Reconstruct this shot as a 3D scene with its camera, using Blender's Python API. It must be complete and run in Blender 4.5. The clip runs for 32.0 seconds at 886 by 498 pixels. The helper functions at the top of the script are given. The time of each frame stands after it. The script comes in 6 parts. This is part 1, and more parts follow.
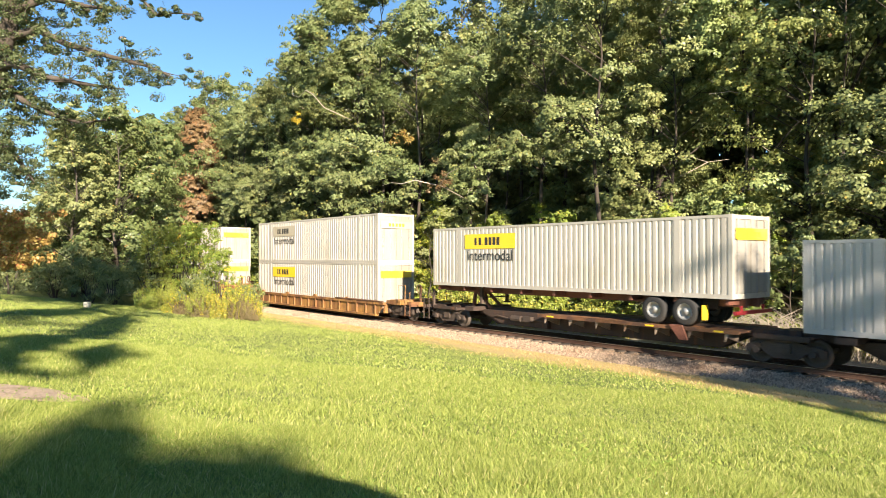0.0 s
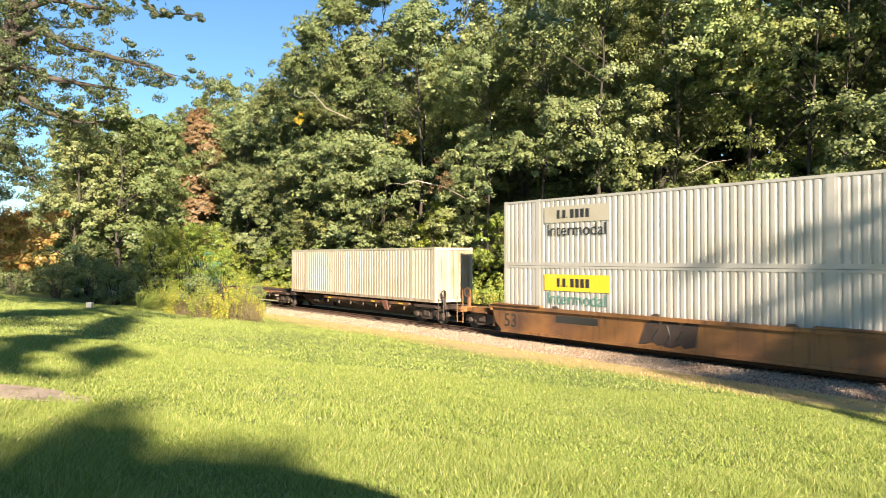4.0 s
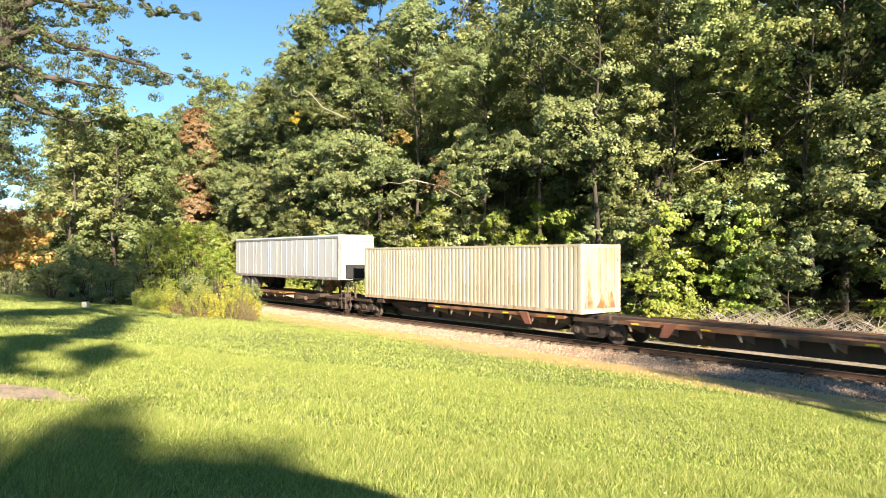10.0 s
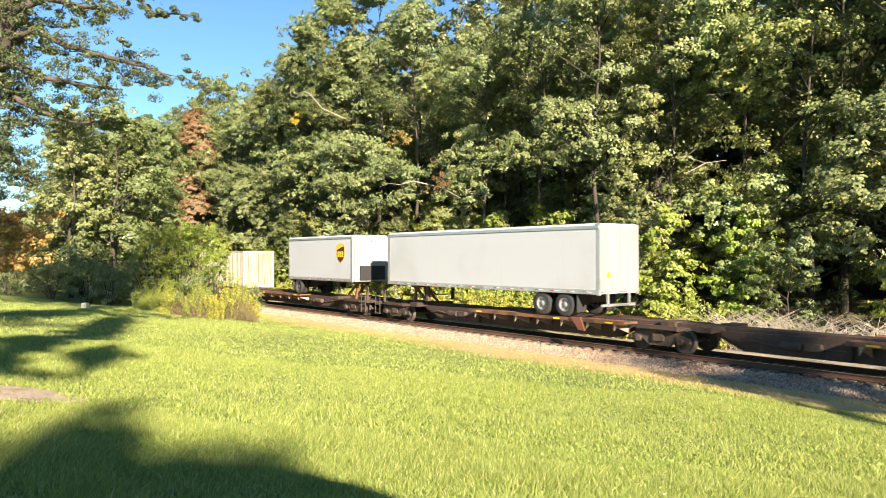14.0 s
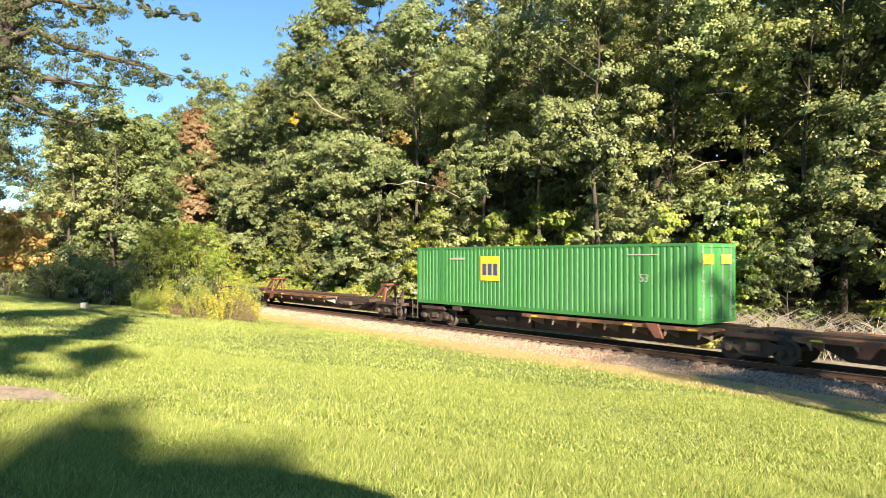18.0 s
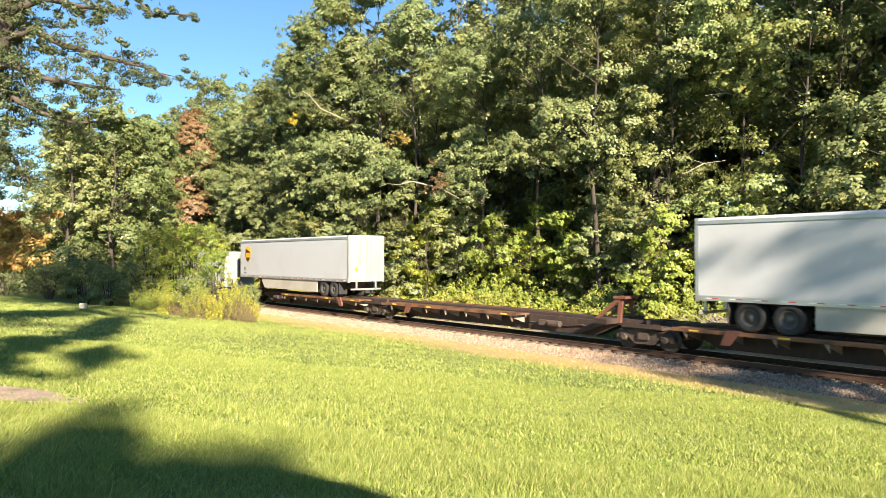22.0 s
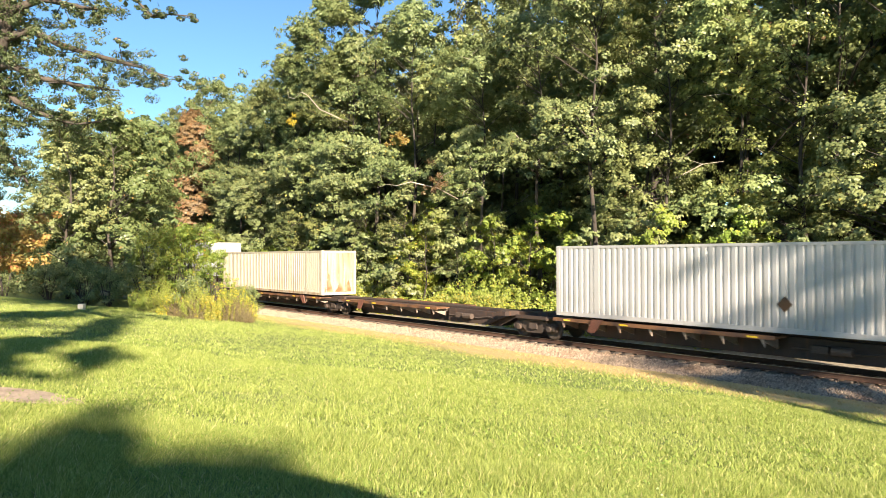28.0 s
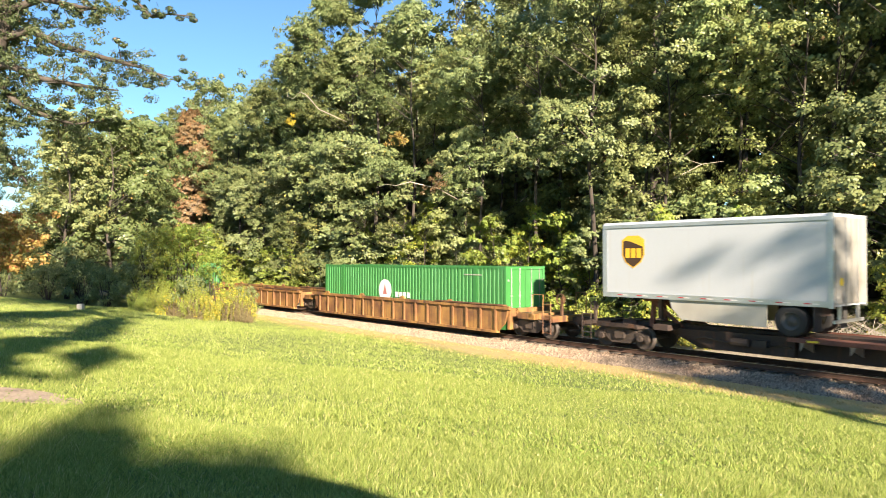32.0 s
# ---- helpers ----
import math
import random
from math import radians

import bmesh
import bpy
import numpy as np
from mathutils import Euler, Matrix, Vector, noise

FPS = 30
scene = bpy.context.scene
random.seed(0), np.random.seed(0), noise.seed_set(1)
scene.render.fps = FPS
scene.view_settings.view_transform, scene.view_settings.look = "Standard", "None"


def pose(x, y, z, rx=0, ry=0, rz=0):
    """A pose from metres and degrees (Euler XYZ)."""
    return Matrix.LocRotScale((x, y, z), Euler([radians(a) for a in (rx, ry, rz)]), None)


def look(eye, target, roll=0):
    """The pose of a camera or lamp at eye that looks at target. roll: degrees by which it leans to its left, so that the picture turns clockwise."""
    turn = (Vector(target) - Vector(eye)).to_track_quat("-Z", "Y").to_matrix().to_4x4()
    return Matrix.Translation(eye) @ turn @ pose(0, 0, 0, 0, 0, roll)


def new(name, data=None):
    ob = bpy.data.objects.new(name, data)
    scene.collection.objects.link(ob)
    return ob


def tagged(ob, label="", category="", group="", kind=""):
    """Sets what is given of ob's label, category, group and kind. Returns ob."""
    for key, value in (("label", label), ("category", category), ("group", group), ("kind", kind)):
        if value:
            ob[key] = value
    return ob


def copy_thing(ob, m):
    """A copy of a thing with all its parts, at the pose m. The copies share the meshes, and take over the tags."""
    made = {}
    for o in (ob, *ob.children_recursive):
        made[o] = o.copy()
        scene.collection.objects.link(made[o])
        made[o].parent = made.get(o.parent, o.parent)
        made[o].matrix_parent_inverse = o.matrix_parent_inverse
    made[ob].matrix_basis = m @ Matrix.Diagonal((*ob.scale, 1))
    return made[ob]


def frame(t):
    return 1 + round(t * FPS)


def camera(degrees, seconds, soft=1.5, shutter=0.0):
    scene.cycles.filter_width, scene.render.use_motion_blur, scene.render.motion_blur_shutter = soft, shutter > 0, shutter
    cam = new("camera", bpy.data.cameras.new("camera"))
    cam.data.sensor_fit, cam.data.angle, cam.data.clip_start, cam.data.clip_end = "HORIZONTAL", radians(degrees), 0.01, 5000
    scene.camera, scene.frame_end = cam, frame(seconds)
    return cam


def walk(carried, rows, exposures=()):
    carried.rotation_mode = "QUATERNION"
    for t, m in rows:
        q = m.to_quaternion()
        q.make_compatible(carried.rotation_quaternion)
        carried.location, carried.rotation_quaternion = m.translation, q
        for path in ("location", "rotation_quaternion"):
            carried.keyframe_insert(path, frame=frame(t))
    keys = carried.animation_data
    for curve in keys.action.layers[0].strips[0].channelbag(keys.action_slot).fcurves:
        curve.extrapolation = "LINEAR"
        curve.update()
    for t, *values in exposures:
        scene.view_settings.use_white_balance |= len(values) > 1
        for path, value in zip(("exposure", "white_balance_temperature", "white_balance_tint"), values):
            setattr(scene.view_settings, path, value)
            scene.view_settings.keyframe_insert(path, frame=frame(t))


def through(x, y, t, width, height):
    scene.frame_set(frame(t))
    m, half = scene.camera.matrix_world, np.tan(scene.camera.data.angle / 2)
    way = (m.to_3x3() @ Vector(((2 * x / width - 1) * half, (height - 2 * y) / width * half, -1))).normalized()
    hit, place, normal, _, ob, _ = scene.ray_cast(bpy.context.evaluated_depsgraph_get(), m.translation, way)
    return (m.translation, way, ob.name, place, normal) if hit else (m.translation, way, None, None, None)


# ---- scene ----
# ---- plan: rail top is z = 0; the track runs straight, its own frame is x along the travel, y away from the lawn ----
TURN = 50.94
HEAD = Vector((math.cos(radians(TURN)), -math.sin(radians(TURN)), 0))
FAR = Vector((math.sin(radians(TURN)), math.cos(radians(TURN)), 0))
MID = Vector((1.006, 36.166, 0))
TRACK = Matrix.Translation(MID) @ pose(0, 0, 0, 0, 0, -TURN)
EYE = (0.0, 0.0, 3.5)


def on_track(s, y, z=0.0):
    """World place of a point s metres along the track and y metres beyond its middle."""
    return MID + HEAD * s + FAR * y + Vector((0, 0, z))


def ground_z(y):
    """Height of the ground, by the distance beyond (positive) or before the track's middle."""
    y = np.asarray(y, float)
    q = -y
    lawn = -0.35 + 2.25 * np.clip((q - 3.4) / 20.17, 0, 1) ** 1.3 + 0.35 * (1 - np.exp(-np.clip(q - 23.6, 0, None) / 9))
    wood = -0.4 + 2.6 * np.clip((y - 7) / 40, 0, 1) ** 1.2
    return np.where(q > 3.4, lawn, np.where(y > 3.4, wood, -0.4))


# ---- camera ----
cam = camera(65.03, 32.0, soft=0.75, shutter=0.1)
SWAY = [(0, 3.3, -1.4), (1, 4.3, -1.3), (2, 5.0, -1.1), (3, 6.8, -0.2), (3.5, 7.2, -0.3), (5.5, 4.0, -1.4), (6, 3.3, -1.5), (7, 1.7, -1.5),
        (8, 1.0, -1.5), (9, 0.1, -1.5), (10, 0.6, -1.8), (11, 0.1, -1.4), (12, 0.6, -1.2), (13, 0, 0), (14.5, 0, 0), (17, -0.4, -0.1),
        (18, -0.9, -0.2), (19, -0.6, 0), (20, -1.6, 0), (21, -2.0, 0.1), (22, -2.6, 0.5), (23, -2.7, 0.2), (24, -3.4, 1.2), (25, -3.5, 0.7),
        (25.5, -3.5, 1.4), (27.5, -4.6, 1.8), (29, -4.7, 1.5), (30, -5.4, 1.5), (31, -6.0, 1.6), (32, -6.1, 1.7)]
walk(cam, [(t, pose(*EYE, 90 + 0.713 + math.degrees(b / 1230), 0, math.degrees(a / 1230))) for t, a, b in SWAY],
     exposures=[(0, 1.63), (3.2, 1.63), (6, 1.77), (32, 1.77)])

# ---- light: a low sun behind the camera and a clear sky ----
SUN_UP, SUN_TURN = 22.7, 159.6
world = bpy.data.worlds.new("sky")
scene.world = world
world.use_nodes = True
sky = world.node_tree.nodes.new("ShaderNodeTexSky")
sky.sky_type, sky.sun_disc = "NISHITA", False
sky.sun_elevation, sky.sun_rotation = radians(SUN_UP), radians(SUN_TURN)
sky.air_density, sky.dust_density, sky.ozone_density, sky.altitude = 1.0, 0.0, 2.4, 0
tint = world.node_tree.nodes.new("ShaderNodeMix")
tint.data_type, tint.blend_type = "RGBA", "MULTIPLY"
tint.inputs[0].default_value, tint.inputs[7].default_value = 1.0, (0.77, 1.0, 1.12, 1)
world.node_tree.links.new(sky.outputs[0], tint.inputs[6])
world.node_tree.links.new(tint.outputs[2], world.node_tree.nodes["Background"].inputs[0])
world.node_tree.nodes["Background"].inputs[1].default_value = 0.053
sun = new("sun", bpy.data.lights.new("sun", "SUN"))
sun.data.energy, sun.data.angle, sun.data.color = 5.4, radians(0.9), (1.0, 0.845, 0.655)
a, e = radians(SUN_TURN), radians(SUN_UP)
sun.matrix_world = look(Vector((math.sin(a) * math.cos(e), math.cos(a) * math.cos(e), math.sin(e))) * 60, (0, 0, 0))


# ---- materials ----
def mat(name, colour, rough=0.7, metal=0.0, blotch=None, blotch_scale=0.6, blotch_cut=(0.5, 0.7), grain=0.15, grain_scale=25.0,
        bump=0.0, bump_scale=40.0, stretch=(1, 1, 1), streak=None, streak_cut=(0.55, 0.75), vary=0.0, island=0.0):
    """A painted, rusted or natural surface: base colour, a fine grain, broad blotches, vertical streaks, and a little relief."""
    m = bpy.data.materials.new(name)
    m.use_nodes = True
    nt = m.node_tree
    n, link = nt.nodes, nt.links.new
    bs = n["Principled BSDF"]
    bs.inputs["Roughness"].default_value, bs.inputs["Metallic"].default_value = rough, metal
    co = n.new("ShaderNodeTexCoord")
    mp = n.new("ShaderNodeMapping")
    mp.inputs["Scale"].default_value = stretch
    link(co.outputs["Object"], mp.inputs[0])

    def tex(scale, detail=4.0, vec=mp.outputs[0]):
        t = n.new("ShaderNodeTexNoise")
        t.inputs["Scale"].default_value, t.inputs["Detail"].default_value = scale, detail
        link(vec, t.inputs["Vector"])
        return t.outputs["Fac"]

    def ramp(fac, lo, hi, a=0.0, b=1.0):
        r = n.new("ShaderNodeMapRange")
        for i, v in enumerate((lo, hi, a, b)):
            r.inputs[1 + i].default_value = v
        link(fac, r.inputs[0])
        return r.outputs[0]

    def mix(fac, a, b, kind="MIX"):
        x = n.new("ShaderNodeMix")
        x.data_type, x.blend_type = "RGBA", kind
        for sock, v in ((x.inputs[0], fac), (x.inputs[6], a), (x.inputs[7], b)):
            if hasattr(v, "links"):
                link(v, sock)
            elif isinstance(v, (int, float)):
                sock.default_value = v
            else:
                sock.default_value = (*v, 1)
        return x.outputs[2]

    c = colour
    if blotch:
        c = mix(ramp(tex(blotch_scale, 6.0), *blotch_cut), c, blotch)
    if streak:
        sm = n.new("ShaderNodeMapping")
        sm.inputs["Scale"].default_value = (3.0, 3.0, 0.22)
        link(co.outputs["Object"], sm.inputs[0])
        c = mix(ramp(tex(1.6, 5.0, sm.outputs[0]), *streak_cut), c, streak)
    g = ramp(tex(grain_scale), 0.25, 0.75, 1 - grain, 1 + grain)
    if vary:
        info = n.new("ShaderNodeObjectInfo")
        vv = n.new("ShaderNodeMath")
        vv.operation = "MULTIPLY"
        link(g, vv.inputs[0])
        link(ramp(info.outputs["Random"], 0, 1, 1 - vary, 1 + vary), vv.inputs[1])
        g = vv.outputs[0]
    if island:
        geo, iv = n.new("ShaderNodeNewGeometry"), n.new("ShaderNodeMath")
        iv.operation = "MULTIPLY"
        link(g, iv.inputs[0])
        link(ramp(geo.outputs["Random Per Island"], 0, 1, 1 - island, 1 + island), iv.inputs[1])
        g = iv.outputs[0]
    link(mix(1.0, c, g, "MULTIPLY"), bs.inputs["Base Color"])
    if bump:
        b = n.new("ShaderNodeBump")
        b.inputs["Strength"].default_value, b.inputs["Distance"].default_value = bump, 0.02
        link(tex(bump_scale), b.inputs["Height"])
        link(b.outputs[0], bs.inputs["Normal"])
    return m


def leaf_mat(name, dark, light, rare=None, rare_share=0.05, tree_vary=0.25, through=0.22, gloss=0.035, gloss_rough=0.42):
    """Leaves: each with its own tone, some light passing through."""
    m = bpy.data.materials.new(name)
    m.use_nodes = True
    nt = m.node_tree
    n, link = nt.nodes, nt.links.new
    out = n["Material Output"]
    n.remove(n["Principled BSDF"])
    geo, info = n.new("ShaderNodeNewGeometry"), n.new("ShaderNodeObjectInfo")
    r = n.new("ShaderNodeValToRGB")
    el = r.color_ramp.elements
    el[0].color, el[1].color = (*dark, 1), (*light, 1)
    el[0].position, el[1].position = 0.0, 1.0 - rare_share - 0.01 if rare else 1.0
    if rare:
        x = el.new(1.0 - rare_share + 0.01)
        x.color = (*rare, 1)
    link(geo.outputs["Random Per Island"], r.inputs[0])
    hsv = n.new("ShaderNodeHueSaturation")
    for sock, lo, hi in (("Value", 1 - tree_vary, 1 + tree_vary), ("Hue", 0.485, 0.515)):
        mr = n.new("ShaderNodeMapRange")
        mr.inputs[3].default_value, mr.inputs[4].default_value = lo, hi
        if sock == "Hue":
            sc = n.new("ShaderNodeMath")
            sc.operation, sc.inputs[1].default_value = "MULTIPLY", 7.31
            fr = n.new("ShaderNodeMath")
            fr.operation = "FRACT"
            link(info.outputs["Random"], sc.inputs[0])
            link(sc.outputs[0], fr.inputs[0])
            link(fr.outputs[0], mr.inputs[0])
        else:
            link(info.outputs["Random"], mr.inputs[0])
        link(mr.outputs[0], hsv.inputs[sock])
    link(r.outputs[0], hsv.inputs["Color"])
    d, t, g = n.new("ShaderNodeBsdfDiffuse"), n.new("ShaderNodeBsdfTranslucent"), n.new("ShaderNodeBsdfGlossy")
    g.inputs["Roughness"].default_value = gloss_rough
    g.inputs["Color"].default_value = (0.8, 0.85, 0.8, 1)
    link(hsv.outputs[0], d.inputs[0])
    link(hsv.outputs[0], t.inputs[0])
    m1, m2 = n.new("ShaderNodeMixShader"), n.new("ShaderNodeMixShader")
    m1.inputs[0].default_value, m2.inputs[0].default_value = through, gloss
    link(d.outputs[0], m1.inputs[1])
    link(t.outputs[0], m1.inputs[2])
    link(m1.outputs[0], m2.inputs[1])
    link(g.outputs[0], m2.inputs[2])
    link(m2.outputs[0], out.inputs[0])
    return m


RUST, DIRT = (0.13, 0.055, 0.028), (0.10, 0.075, 0.05)
